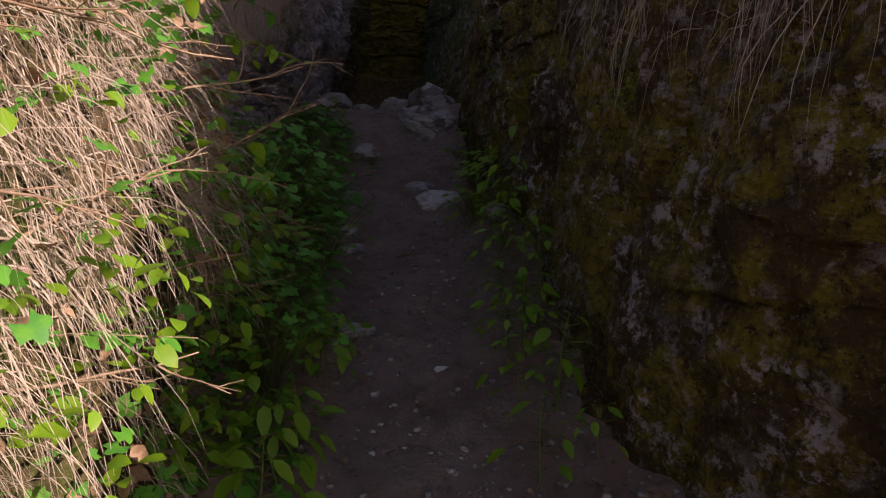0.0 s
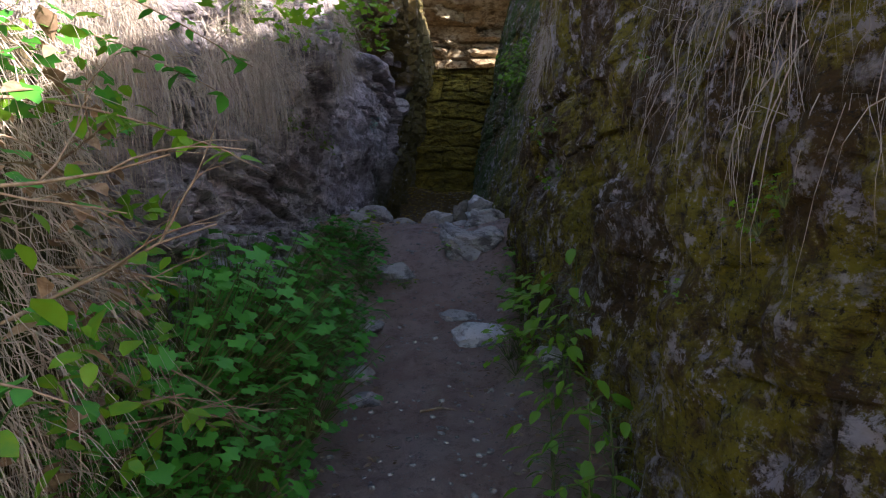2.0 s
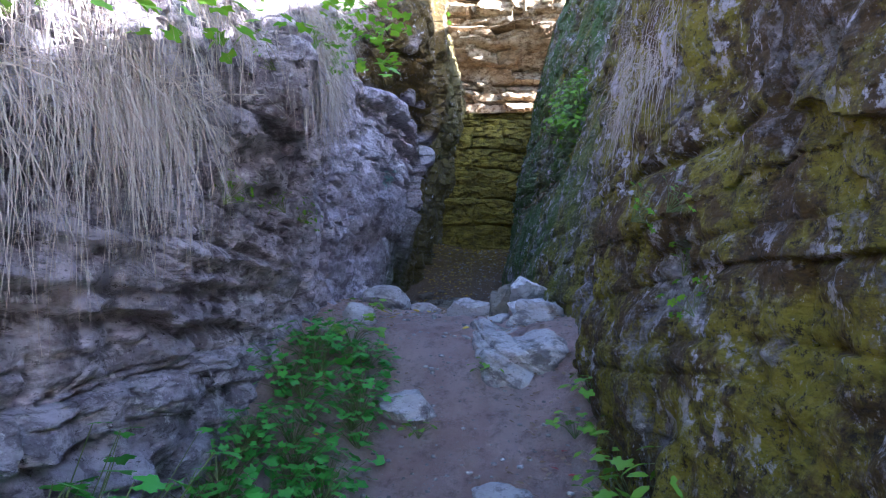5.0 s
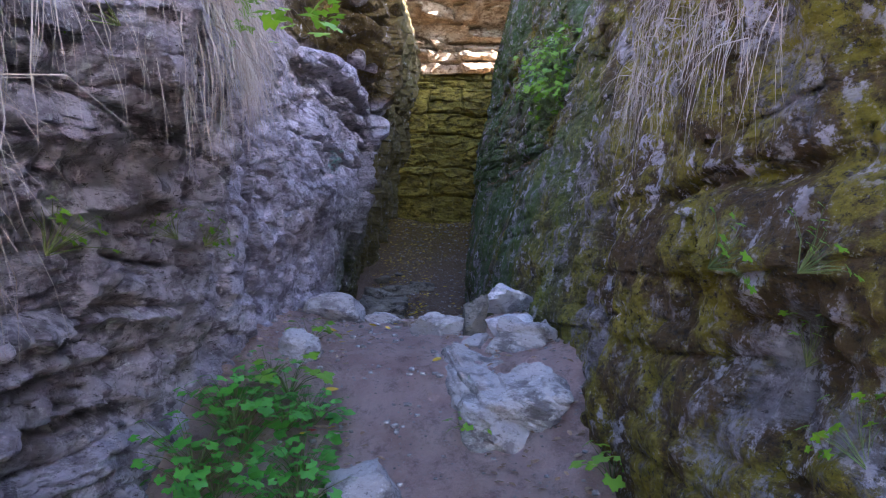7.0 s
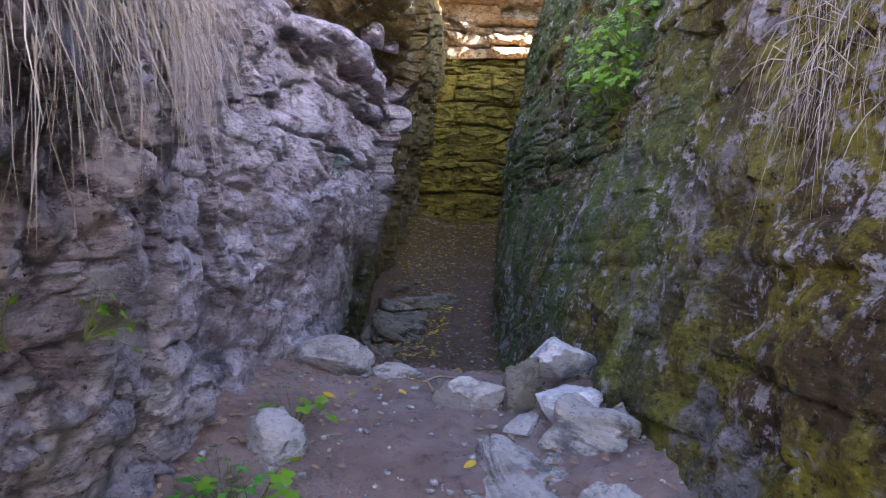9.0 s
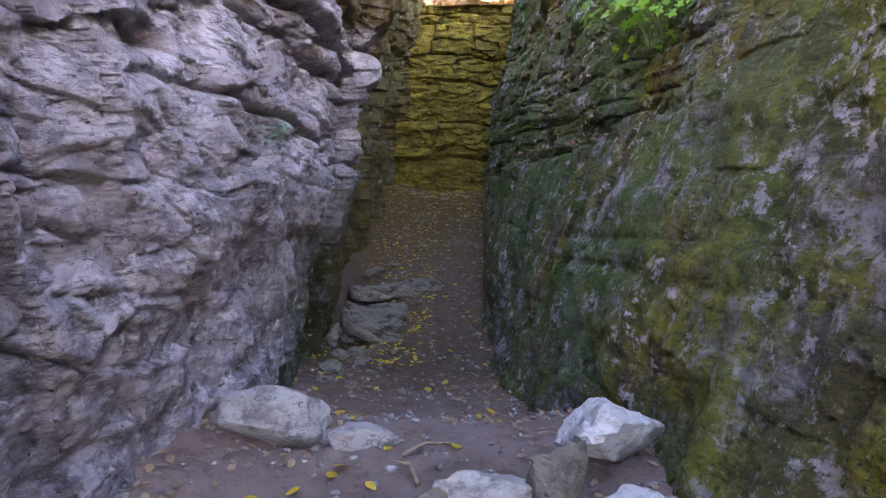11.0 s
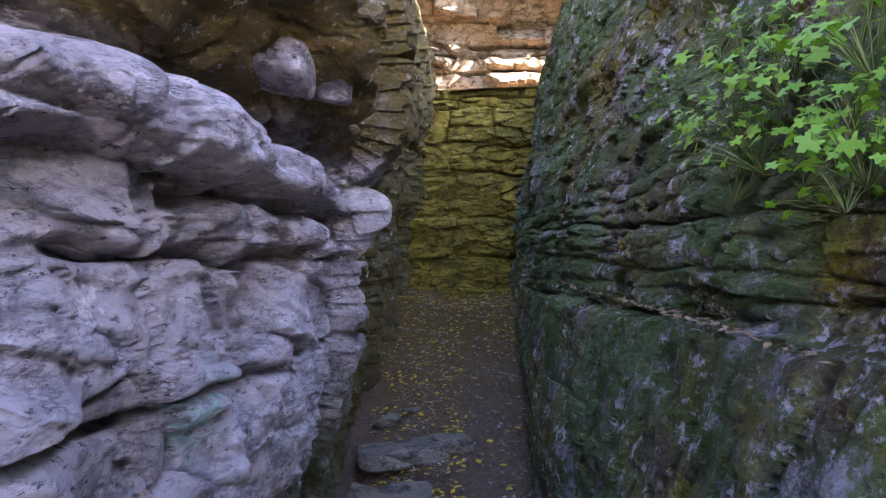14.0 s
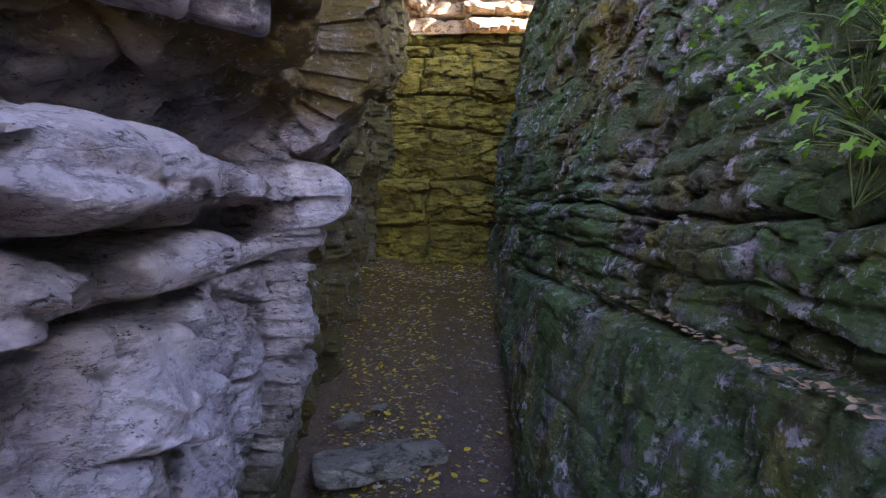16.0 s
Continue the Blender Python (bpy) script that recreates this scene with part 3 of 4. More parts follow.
# the jut above z 6.3 is added to cut skylight on the face
uy = np.where(uk < 0.2, 15.6 + uk * 8, 17.3 - 1.1 * ramp(uz, 6.3, 7.2) + 0.3 * (uk - 0.2)) - (2.2 * strata(ux, uz, 77, 0.2, 2.4, 0.09, 0.1, 0.1) + facets(ux, uz, 112, 0.25, 2.4, 0.14, 1.2, 0.05)) * ramp(uk, 0.15, 0.25) - 0.1 * rough(ux * 2, uz * 2, 0, 4, 43)
tagged(sheet("wall_upper", ux, uy, uz, OCHRE), "sunlit ochre rock steps above the cleft", "rock wall", kind="structure")


# slopes above the rims
def slope(name, edge_x, edge_y, edge_z, side, rise):
    out = np.concatenate([[0, 0.15], np.geomspace(0.4, 80, 26)])
    ex, oo = np.meshgrid(edge_x, out, indexing="ij")
    ey = np.repeat(edge_y[:, None], len(out), 1)
    ez = np.repeat(edge_z[:, None], len(out), 1)
    px = ex + side * oo
    rise = np.interp(ey, *rise)
    pz = ez + rise * 5 * (1 - np.exp(-oo / 5)) + 0.12 * rough(px * 0.8, ey * 0.8, 0, 4, 51) * np.clip(oo, 0, 1)
    if side < 0:
        px, ey, pz = px[:, ::-1], ey[:, ::-1], pz[:, ::-1]
    return tagged(sheet(name, px, ey, pz, TURF), "dry grassy slope above the rock wall; the east one an added sun block", "slope", kind="structure")


slope("slope_west", lx[::4, -1], ly[::4, -1], lz[::4, -1], -1, ([0, 1], [0.6, 0.6]))
# Unseen east rise, added to keep the sun off the west wall.
slope("sun_block_slope_east", rx_[::4, -1], ry_[::4, -1], rz_[::4, -1], 1, ([-3, 3.1, 4.8, 12, 14.5, 16], [-0.1, 0.0, 0.85, 0.85, -0.1, -0.15]))


# near bank, turf over earth
ny, nz = np.meshgrid(spaced((-3, 3.6, 0.04)), spaced((-0.8, 3.2, 0.04)), indexing="ij")
nx = np.interp(ny, [-3, 0, 1.2, 2.0, 2.6, 3.1, 3.6], [-2.3, -0.98, -0.86, -0.88, -1.12, -1.4, -1.75]) + 0.10 * bump(nz, 1.35, 0.35) - 0.8 * np.maximum(nz - 1.9, 0) + 0.06 * rough(ny * 2, nz * 2, 0, 4, 61)
tagged(sheet("bank_west", nx, ny, nz, TURF), "steep earth bank overgrown with dry grass", "bank", kind="structure")


# ---- loose things ----
def part(name, me, parent, m=None, label=""):
    ob = new(name, me)
    ob.parent = parent
    if m is not None:
        ob.matrix_basis = m
    return tagged(ob, label)


def boulder_mesh(name, seed, size, material=STONE, planes=13, fine=4):
    """A broken stone: a ball cut by chance planes and roughened, resting on its flattened base."""
    rng = np.random.RandomState(seed)
    bm = bmesh.new()
    bmesh.ops.create_icosphere(bm, subdivisions=fine, radius=1)
    d = np.array([v.co[:] for v in bm.verts])
    n = rng.normal(size=(planes, 3))
    n /= np.linalg.norm(n, axis=1)[:, None]
    h = rng.uniform(0.5, 1.0, planes)
    dots = d @ n.T
    r = np.min(np.where(dots > 0.15, h / np.maximum(dots, 0.15), 9.0), axis=1)
    r = np.minimum(r, 1.25)
    p = d * r[:, None]
    p *= (1 + 0.08 * rough(p[:, 0] * 3, p[:, 1] * 3, p[:, 2] * 3, 5, seed, 0.6))[:, None]
    p[:, 2] = np.maximum(p[:, 2], -0.55)
    p *= np.array(size) / 2
    p[:, 2] -= p[:, 2].min()
    for v, c in zip(bm.verts, p):
        v.co = c
    me = bpy.data.meshes.new(name)
    bm.to_mesh(me)
    bm.free()
    me.polygons.foreach_set("use_smooth", np.ones(len(me.polygons), bool))
    me.set_sharp_from_angle(angle=radians(24))
    me.materials.append(material)
    return me


def slab_mesh(name, seed, size, material):
    """A bedded block: a rounded box, broken and roughened."""
    bm = bmesh.new()
    bmesh.ops.create_cube(bm, size=2)
    bmesh.ops.subdivide_edges(bm, edges=bm.edges[:], cuts=44, use_grid_fill=True)
    p = np.array([v.co[:] for v in bm.verts])
    p /= (np.sum(np.abs(p) ** 7, axis=1) ** (1 / 7))[:, None]
    q = p * np.array(size) / 2
    k = min(1.0, min(size) / 0.3) ** 1.3
    u, v = q[:, 1] + 0.4 * q[:, 0], q[:, 2] * 1.5 + 0.8 * q[:, 0]
    out = q + p * k * (0.02 * rough(q[:, 0] * 4, q[:, 1] * 4, q[:, 2] * 5, 4, seed) + chips(u, v, seed, 0.22, 1.5, 0.05) + chips(u, v, seed + 1, 0.09, 1.6, 0.018) + chips(u, v, seed + 2, 0.035, 1.5, 0.006))[:, None]
    out[:, 2] += 0.25 * (out[:, 0] ** 2) + 0.02 * np.sin(q[:, 1] * 3 + seed)
    for v, c in zip(bm.verts, out):
        v.co = c
    me = bpy.data.meshes.new(name)
    bm.to_mesh(me)
    bm.free()
    me.polygons.foreach_set("use_smooth", np.ones(len(me.polygons), bool))
    me.set_sharp_from_angle(angle=radians(24))
    me.materials.append(material)
    return me


def boulder(name, seed, x, y, size, turn=0, tilt=(0, 0), label="", sink=0.03, material=STONE, group="", slab=False):
    ob = new(name, slab_mesh(name, seed, size, material) if slab else boulder_mesh(name, seed, size, material))
    ob.matrix_basis = pose(x, y, float(floor_z(x, y)) - sink + (size[2] / 2 if slab else 0), tilt[0], tilt[1], turn)
    return tagged(ob, label, "rock", group)


boulder("flat_stone", 3, -0.05, 4.98, (0.42, 0.24, 0.19), 5, label="pale flat limestone stone at the path's edge", material=CHALK)
boulder("boulder", 11, -0.17, 6.42, (0.50, 0.86, 0.34), 8, (4, 5), "broad tilted limestone slab rising out of the path", 0.27, slab=True)
boulder("boulder", 12, -0.02, 6.85, (0.36, 0.34, 0.24), 60, (3, 5), "low bedrock hump in the path", 0.12, slab=True)
boulder("boulder", 13, -0.13, 7.36, (0.30, 0.26, 0.26), 20, (0, -8), "white angular stone lying on the crest", -0.02, group="stones on the crest", material=CHALK)
boulder("boulder", 14, -0.33, 7.12, (0.19, 0.20, 0.34), 40, (4, 6), "dark upright stone standing on the crest", 0.05, group="stones on the crest", material=SLATE)
boulder("boulder", 15, -0.52, 7.18, (0.28, 0.30, 0.24), 70, (0, 4), "grey block beside the crest stones", 0.07, group="stones on the crest")
boulder("boulder", 16, -0.10, 7.0, (0.26, 0.28, 0.22), 15, (5, -5), "pale broken stone below the crest", 0.05, group="stones on the crest", material=CHALK)
boulder("boulder", 33, -0.30, 6.92, (0.20, 0.16, 0.10), 50, (0, 5), "small lilac-grey stone below the crest", 0.03, group="stones on the crest")
boulder("boulder", 17, 0.06, 6.90, (0.22, 0.2, 0.16), 80, (0, 0), "small grey stone against the mossy wall", 0.04, group="stones on the crest")
boulder("boulder", 18, -1.22, 7.66, (0.42, 0.32, 0.28), 8, (0, 5), "grey limestone block at the wall's foot", 0.06)
boulder("boulder", 19, -0.92, 7.62, (0.24, 0.18, 0.10), 30, (0, 0), "small flat stone on the crest", 0.02)
boulder("boulder", 20, -1.20, 6.58, (0.26, 0.30, 0.22), 30, (8, 0), "grey stone leaning at the wall's foot", 0.05)
boulder("boulder", 21, -1.74, 10.75, (0.24, 0.3, 0.24), 15, (0, 8), "mossy block at the wall's foot", 0.04, group="fallen slabs", material=SLATE)
boulder("boulder", 22, -1.42, 10.85, (0.58, 0.62, 0.26), 10, (8, 4), "fallen grey rock slab leaning on rubble", 0.06, group="fallen slabs", slab=True, material=SLATE)
boulder("boulder", 23, -1.46, 11.75, (0.72, 0.5, 0.17), 14, (-4, -3), "long thin fallen rock slab", 0.03, group="fallen slabs", slab=True, material=SLATE)
boulder("boulder", 24, -1.06, 11.75, (0.30, 0.22, 0.12), 30, (0, 6), "small fallen slab on the path", 0.02, group="fallen slabs", slab=True, material=SLATE)
boulder("boulder", 25, -1.45, 10.3, (0.22, 0.2, 0.12), 0, (0, 0), "small rubble stone in the leaf litter", 0.03, group="fallen slabs", material=SLATE)
for i, (x, y, k) in enumerate(((-1.56, 9.75, 0.17), (-1.40, 10.05, 0.13), (-1.62, 10.2, 0.2), (-1.28, 9.9, 0.08), (-1.2, 10.4, 0.1), (-1.5, 9.35, 0.12), (-1.36, 9.5, 0.07), (-1.66, 12.2, 0.22), (-1.45, 12.35, 0.12))):
    boulder("rubble_stone", 140 + i, x, y, (k * 1.3, k, k * 0.7), 50 * i, (4, 6), "broken grey stone at the wall's foot", 0.02, group="rubble at the wall's foot", material=SLATE)
boulder("flat_stone", 26, -0.16, 5.4, (0.28, 0.26, 0.10), 20, (0, 0), "flat stone trodden into the path", 0.06)
boulder("flat_stone", 27, -0.72, 5.86, (0.38, 0.34, 0.22), 35, (4, -4), "flat stone forming a step in the path", 0.10)
boulder("flat_stone", 28, -0.70, 4.45, (0.24, 0.2, 0.12), 50, (0, 4), "half-buried stone at the path's edge", 0.04)
boulder("flat_stone", 29, -0.78, 5.15, (0.2, 0.24, 0.14), 10, (0, 4), "half-buried stone beside the herbs", 0.04)
boulder("flat_stone", 30, -0.62, 4.2, (0.2, 0.16, 0.07), 10, (0, 4), "small flat stone in the path", 0.03)
boulder("flat_stone", 31, -0.46, 3.05, (0.2, 0.16, 0.10), 10, (0, 4), "pale stone half hidden under leaves", 0.03)
boulder("boulder", 32, 0.36, 4.15, (0.18, 0.3, 0.2), 10, (0, 4), "grey stone in the earth heap by the wall", 0.05)

# knobs of rock under the overhang of the west wall
wall_w = bpy.data.objects["wall_west"]
for seed, x, y, z, size, tilt in ((59, -1.24, 8.62, 3.47, (0.20, 0.13, 0.07), 8), (60, -1.31, 8.42, 3.50, (0.22, 0.22, 0.09), -6), (61, -1.24, 8.68, 3.63, (0.2, 0.16, 0.12), 5)):
    part("knob", slab_mesh("knob", seed, size, GREY), wall_w, pose(x, y, z, tilt, 10, 3))


# ---- plants ----
def tube(points, radius, sides=4):
    """Vertices and faces of a thin tapering stem along the points."""
    verts, faces = [], []
    n = len(points)
    for i, p in enumerate(points):
        a = Vector(points[min(i + 1, n - 1)]) - Vector(points[max(i - 1, 0)])
        q = a.to_track_quat("Z", "Y")
        r = radius * (1 - 0.65 * i / (n - 1))
        for k in range(sides):
            ang = 2 * math.pi * k / sides
            verts.append(Vector(p) + q @ Vector((r * math.cos(ang), r * math.sin(ang), 0)))
    for i in range(n - 1):
        for k in range(sides):
            j = (k + 1) % sides
            faces.append((i * sides + k, i * sides + j, (i + 1) * sides + j, (i + 1) * sides + k))
    return verts, faces


def joined(pieces):
    verts, faces = [], []
    for v, f in pieces:
        o = len(verts)
        verts += list(v)
        faces += [tuple(i + o for i in q) for q in f]
    return verts, faces


def lobed(lobes=5, depth=0.45, steps=30):
    """A lobed, toothed leaf one unit long, its stalk at the origin, folded along the midrib."""
    verts, faces = [Vector((0, 0.40, 0.03))], []
    for i in range(steps):
        a = -math.pi + 2 * math.pi * (i + 0.5) / steps
        lobe = abs(math.cos(lobes * a / 2)) ** 0.7
        r = 0.58 * (1 - depth + depth * lobe) * (1.06 if i % 2 else 0.92)
        x, y = r * math.sin(a), 0.40 + r * math.cos(a)
        if abs(a) > 2.75:
            x, y = x * 0.5, 0.25
        verts.append(Vector((x, y, 0.16 * abs(x) - 0.30 * (y - 0.35) ** 2 - 0.22 * abs(x) ** 2)))
    for i in range(steps):
        faces.append((0, 1 + i, 1 + (i + 1) % steps))
    return verts, faces


def ovate(width=0.25, steps=6):
    """A pointed oval leaf one unit long with a toothed edge, folded along its midrib."""
    verts, faces = [], []
    for i in range(steps + 1):
        k = i / steps
        w = width * math.sin(math.pi * k ** 0.8) ** 0.8 * (1.0 if i % 2 else 0.9)
        z = 0.12 * k - 0.34 * k * k
        verts += [Vector((-w, k, z + 0.10 * w)), Vector((0, k, z - 0.02)), Vector((w, k, z + 0.10 * w))]
    for i in range(steps):
        for j in (0, 1):
            a = 3 * i + j
            faces.append((a, a + 1, a + 4, a + 3))
    return verts, faces


LOBED_HERB = mesh_of("leaf", *lobed(5, 0.42), HERB)
LOBED_LIME = mesh_of("leaf", *lobed(5, 0.42), LIME)
OVATE_LIME = mesh_of("leaf", *ovate(), LIME)
OVATE_HERB = mesh_of("leaf", *ovate(0.3), HERB)
FINE_LIME = mesh_of("leaf", *lobed(5, 0.62), LIME)


def herb(name, seed, height, count, size, leaf, spread=0.6, droop=0.2, label="", upright=False):
    """A herb: stalks from one root, each ending in a leaf of its own."""
    rng = random.Random(seed)
    root = new(name)
    pieces, places = [], []
    main = [Vector((0.03 * math.sin(3 * k + seed) * height, 0.03 * math.cos(2 * k + seed) * height, height * k)) for k in (0, 0.3, 0.6, 0.85, 1)]
    if upright:
        pieces.append(tube(main, 0.005))
    for i in range(count):
        a = i * 2.4 + rng.uniform(-0.4, 0.4)
        k = (i + 0.6) / count
        if upright:
            start = Vector((0, 0, height * (0.35 + 0.63 * k)))
            reach, up = spread * height * (1.1 - 0.7 * k) * rng.uniform(0.6, 1), height * 0.06
        else:
            start = Vector((0, 0, 0))
            reach, up = spread * height * rng.uniform(0.3, 1.1), height * rng.uniform(0.5, 1.05)
        end = start + Vector((reach * math.cos(a), reach * math.sin(a), up))
        mid = start.lerp(end, 0.5) + Vector((0, 0, 0.12 * height if not upright else 0.01))
        pieces.append(tube([start, mid, end], 0.0028, 3))
        places.append((end, a, size * rng.uniform(0.65, 1.15)))
    verts, faces = joined(pieces)
    count_main = 20 if upright else 9
    for o in range(count_main, len(verts), 9):
        near = min(range(count_main), key=lambda i: (verts[i] - verts[o]).length)
        faces.append((o, o + 1, near))
    part("stem", mesh_of("stem", verts, faces, STALK), root)
    for end, a, s in places:
        turn = Euler((rng.uniform(-0.55, 0.25) - droop, rng.uniform(-0.35, 0.35), a - math.pi / 2 + rng.uniform(-0.6, 0.6)))
        part("leaf", leaf, root, Matrix.LocRotScale(end, turn, (s * rng.uniform(0.85, 1.1), s, s)))
    return tagged(root, label, "plant")


def scatter(protos, spots, seed, group):
    """Each proto once, then copies, at the spots (x, y, z, lean_x, lean_y, scale)."""
    rng = random.Random(seed)
    used = 0
    for i, (x, y, z, ax, ay, s) in enumerate(spots):
        m = pose(x, y, z, ax, ay, rng.uniform(0, 360))
        if used < len(protos):
            ob = protos[used]
            ob.matrix_basis = m
            used += 1
        else:
            ob = copy_thing(rng.choice(protos), m)
        ob.scale = (s, s, s)
        tagged(ob, group=group)


rnd = random.Random(5)


def on_floor(count, xs, ys, scales, lean=8, keep=None):
    out = []
    while len(out) < count:
        x, y = rnd.uniform(*xs), rnd.uniform(*ys)
        if keep and not keep(x, y):
            continue
        out.append((x, y, float(floor_z(x, y)) - 0.01, rnd.uniform(-lean, lean), rnd.uniform(-lean, lean), rnd.uniform(*scales)))
    return out


# dense herbs west of the path
tall = [herb("herb_plant", 60 + i, 0.50, 50, 0.046, LOBED_HERB, 0.62, 0.1, "leafy green herb with lobed leaves beside the path") for i in range(4)]
scatter(tall, [(x, y, z, a, b, k * (1.3 if x < -0.9 else 0.85)) for x, y, z, a, b, k in on_floor(66, (-1.35, -0.62), (2.3, 3.8), (0.75, 1.2), keep=lambda x, y: x < -0.60 - 0.10 * (y - 2.5))], 1, "herbs west of the path")
low = [herb("celandine_plant", 70 + i, 0.2, 22, 0.050, LOBED_HERB, 0.9, 0.0, "low green herb with rounded lobed leaves") for i in range(4)]
scatter(low, on_floor(72, (-1.28, -0.74), (3.7, 6.3), (0.7, 1.15), keep=lambda x, y: x < -0.80 - 0.07 * (y - 4.3)), 2, "low herbs at the wall's foot")
edge = [herb("nettle_plant", 80 + i, 0.3, 14, 0.10, OVATE_LIME, 0.5, 0.3, "young nettle with pointed pale green leaves", True) for i in range(3)]
scatter(edge, on_floor(16, (-0.95, -0.45), (1.7, 2.9), (0.7, 1.15), keep=lambda x, y: x < -0.44), 3, "nettles at the bank")
right_side = on_floor(36, (0.2, 0.62), (2.0, 4.8), (0.7, 1.3), keep=lambda x, y: 0.27 < x < 0.66 - 0.05 * y)
shoot = [herb("bramble_shoot", 90 + i, 0.3, 11, 0.075, OVATE_LIME, 0.6, 0.25, "young shoot with pale green pointed leaves", True) for i in range(3)]
scatter(shoot, right_side, 4, "shoots along the mossy wall")
scatter([herb("woodland_sapling", 97, 0.52, 9, 0.14, OVATE_LIME, 0.4, 0.5, "tall thin sapling with drooping pale green leaves", True)], [(0.47, 3.9, float(floor_z(0.47, 3.9)), 2, 4, 1.0), (0.43, 3.1, float(floor_z(0.43, 3.1)), 3, -4, 0.8), (0.36, 3.45, float(floor_z(0.36, 3.45)), -3, -5, 0.65)], 5, "saplings by the mossy wall")
cluster = [herb("wood_herb", 120 + i, 0.24, 14, 0.07, LOBED_LIME, 0.8, 0.1, "bright green herb with lobed leaves at the wall's foot") for i in range(2)]
scatter(cluster, on_floor(12, (0.12, 0.42), (4.3, 5.3), (0.7, 1.15), keep=lambda x, y: x > 0.14), 12, "herbs east of the path")
small = [herb("celandine_plant", 100 + i, 0.16, 14, 0.06, LOBED_LIME, 0.9, 0.1, "small green herb growing by a stone") for i in range(2)]
scatter(small, [(0.20, 5.7, float(floor_z(0.2, 5.7)), 0, 0, 1.0), (0.12, 5.55, float(floor_z(0.12, 5.55)), 0, 0, 0.8), (-0.30, 6.05, float(floor_z(-0.3, 6.05)), 0, 0, 0.7), (-1.18, 6.75, float(floor_z(-1.18, 6.75)), 0, 0, 0.9),
                (-0.62, 5.65, float(floor_z(-0.62, 5.65)), 0, 0, 0.6), (-1.12, 6.2, float(floor_z(-1.12, 6.2)), 0, 0, 1.2)], 6, "small herbs by the stones")


def on_wall(face, count, ys, zs, scales, side):
    out = []
    for _ in range(count):
        y, z = rnd.uniform(*ys), rnd.uniform(*zs)
        out.append((float(face(y, z)), y, z, rnd.uniform(-15, 15), side * rnd.uniform(25, 60), rnd.uniform(*scales)))
    return out


fine = [herb("cranesbill_plant", 110 + i, 0.24, 22, 0.055, FINE_LIME, 0.8, 0.1, "bright green herb with cut leaves growing from the rock") for i in range(3)]
scatter(fine, on_wall(right_x, 15, (8.4, 9.4), (3.05, 3.6), (0.7, 1.2), -1) + on_wall(right_x, 6, (9.4, 10.6), (3.3, 3.9), (0.5, 0.9), -1) + on_wall(right_x, 9, (2.0, 5.5), (1.2, 2.6), (0.25, 0.5), -1)
        + on_wall(left_x, 7, (3.6, 6.2), (1.9, 2.9), (0.3, 0.6), 1) + on_wall(left_x, 5, (8.6, 10.5), (4.3, 5.2), (0.7, 1.2), 1), 7, "cranesbill on the rock")


def strands(name, roots, material, label, category, seed, width=0.004, seg=5):
    """Hanging or standing blades: (root, first direction, length, pull of gravity)."""
    rng = random.Random(seed)
    verts, faces = [], []
    for root, way, length, sag in roots:
        p, d = Vector(root), Vector(way).normalized()
        side = d.cross(Vector((rng.uniform(-1, 1), rng.uniform(-1, 1), rng.uniform(-0.3, 0.3)))).normalized()
        w = width * rng.uniform(0.5, 1.4)
        base = len(verts)
        for k in range(seg + 1):
            ww = w * (1 - 0.8 * (k / seg) ** 2)
            verts += [p - side * ww / 2, p + side * ww / 2]
            p = p + d * (length / seg)
            d = (d + Vector((rng.uniform(-0.3, 0.3), rng.uniform(-0.3, 0.3), -sag * rng.uniform(0.4, 1.6)))).normalized()
        for k in range(seg):
            a = base + 2 * k
            faces.append((a, a + 1, a + 3, a + 2))
    ob = new(name, mesh_of(name, verts, faces, material))
    return tagged(ob, label, category, kind="stuff")


def wall_roots(face, count, ys, z_of, side, lengths, sag, seed, clump=0.5, out=0.8):
    rng = np.random.RandomState(seed)
    n = count * 5
    y = rng.uniform(*ys, n)
    lo, hi = z_of(y)
    z = lo + (hi - lo) * rng.rand(n)
    keep = np.flatnonzero(grain(y * 3.2, z * 3.2, 0, seed) >= rng.uniform(-1, 1, n) * clump)[:count]
    y, z = y[keep], z[keep]
    x = face(y, z)
    m = len(y)
    way = np.stack([side * out * rng.uniform(0.4, 1.2, m), rng.uniform(-0.4, 0.35, m), rng.uniform(-0.9, 0.25, m)], -1)
    ln, sg = rng.uniform(*lengths, m), sag * rng.uniform(0.7, 1.3, m)
    return [((x[i] - side * 0.01, y[i], z[i]), way[i], ln[i], sg[i]) for i in range(m)]


def bank_x(y, z):
    return np.interp(y, [-3, 0, 1.2, 2.0, 2.6, 3.1, 3.6], [-2.3, -0.98, -0.86, -0.88, -1.12, -1.4, -1.75]) + 0.10 * bump(z, 1.35, 0.35) - 0.8 * np.maximum(z - 1.9, 0)


strands("hanging_grass", wall_roots(left_x, 7000, (2.4, 4.4), lambda y: (2.0 + 0.24 * (y - 3), 2.95), 1, (0.14, 0.58), 0.9, 1, 0.5, 0.25) + wall_roots(left_x, 1500, (4.4, 6.0), lambda y: (2.6 + 0.12 * (y - 4.5), 3.3), 1, (0.12, 0.5), 0.9, 12, 0.4, 0.3) + wall_roots(left_x, 7500, (2.2, 6.6), lambda y: (2.65 + 0.16 * (y - 3), 4.2), 1, (0.1, 0.34), 0.35, 9, 0.6, 0.7) + wall_roots(left_x, 1300, (4.6, 6.5), lambda y: (2.82, 3.6), 1, (0.12, 0.45), 0.9, 2, 0.3, 0.3),
        STRAW, "dry pale grass hanging over the rock wall", "grass", 1, 0.0021)
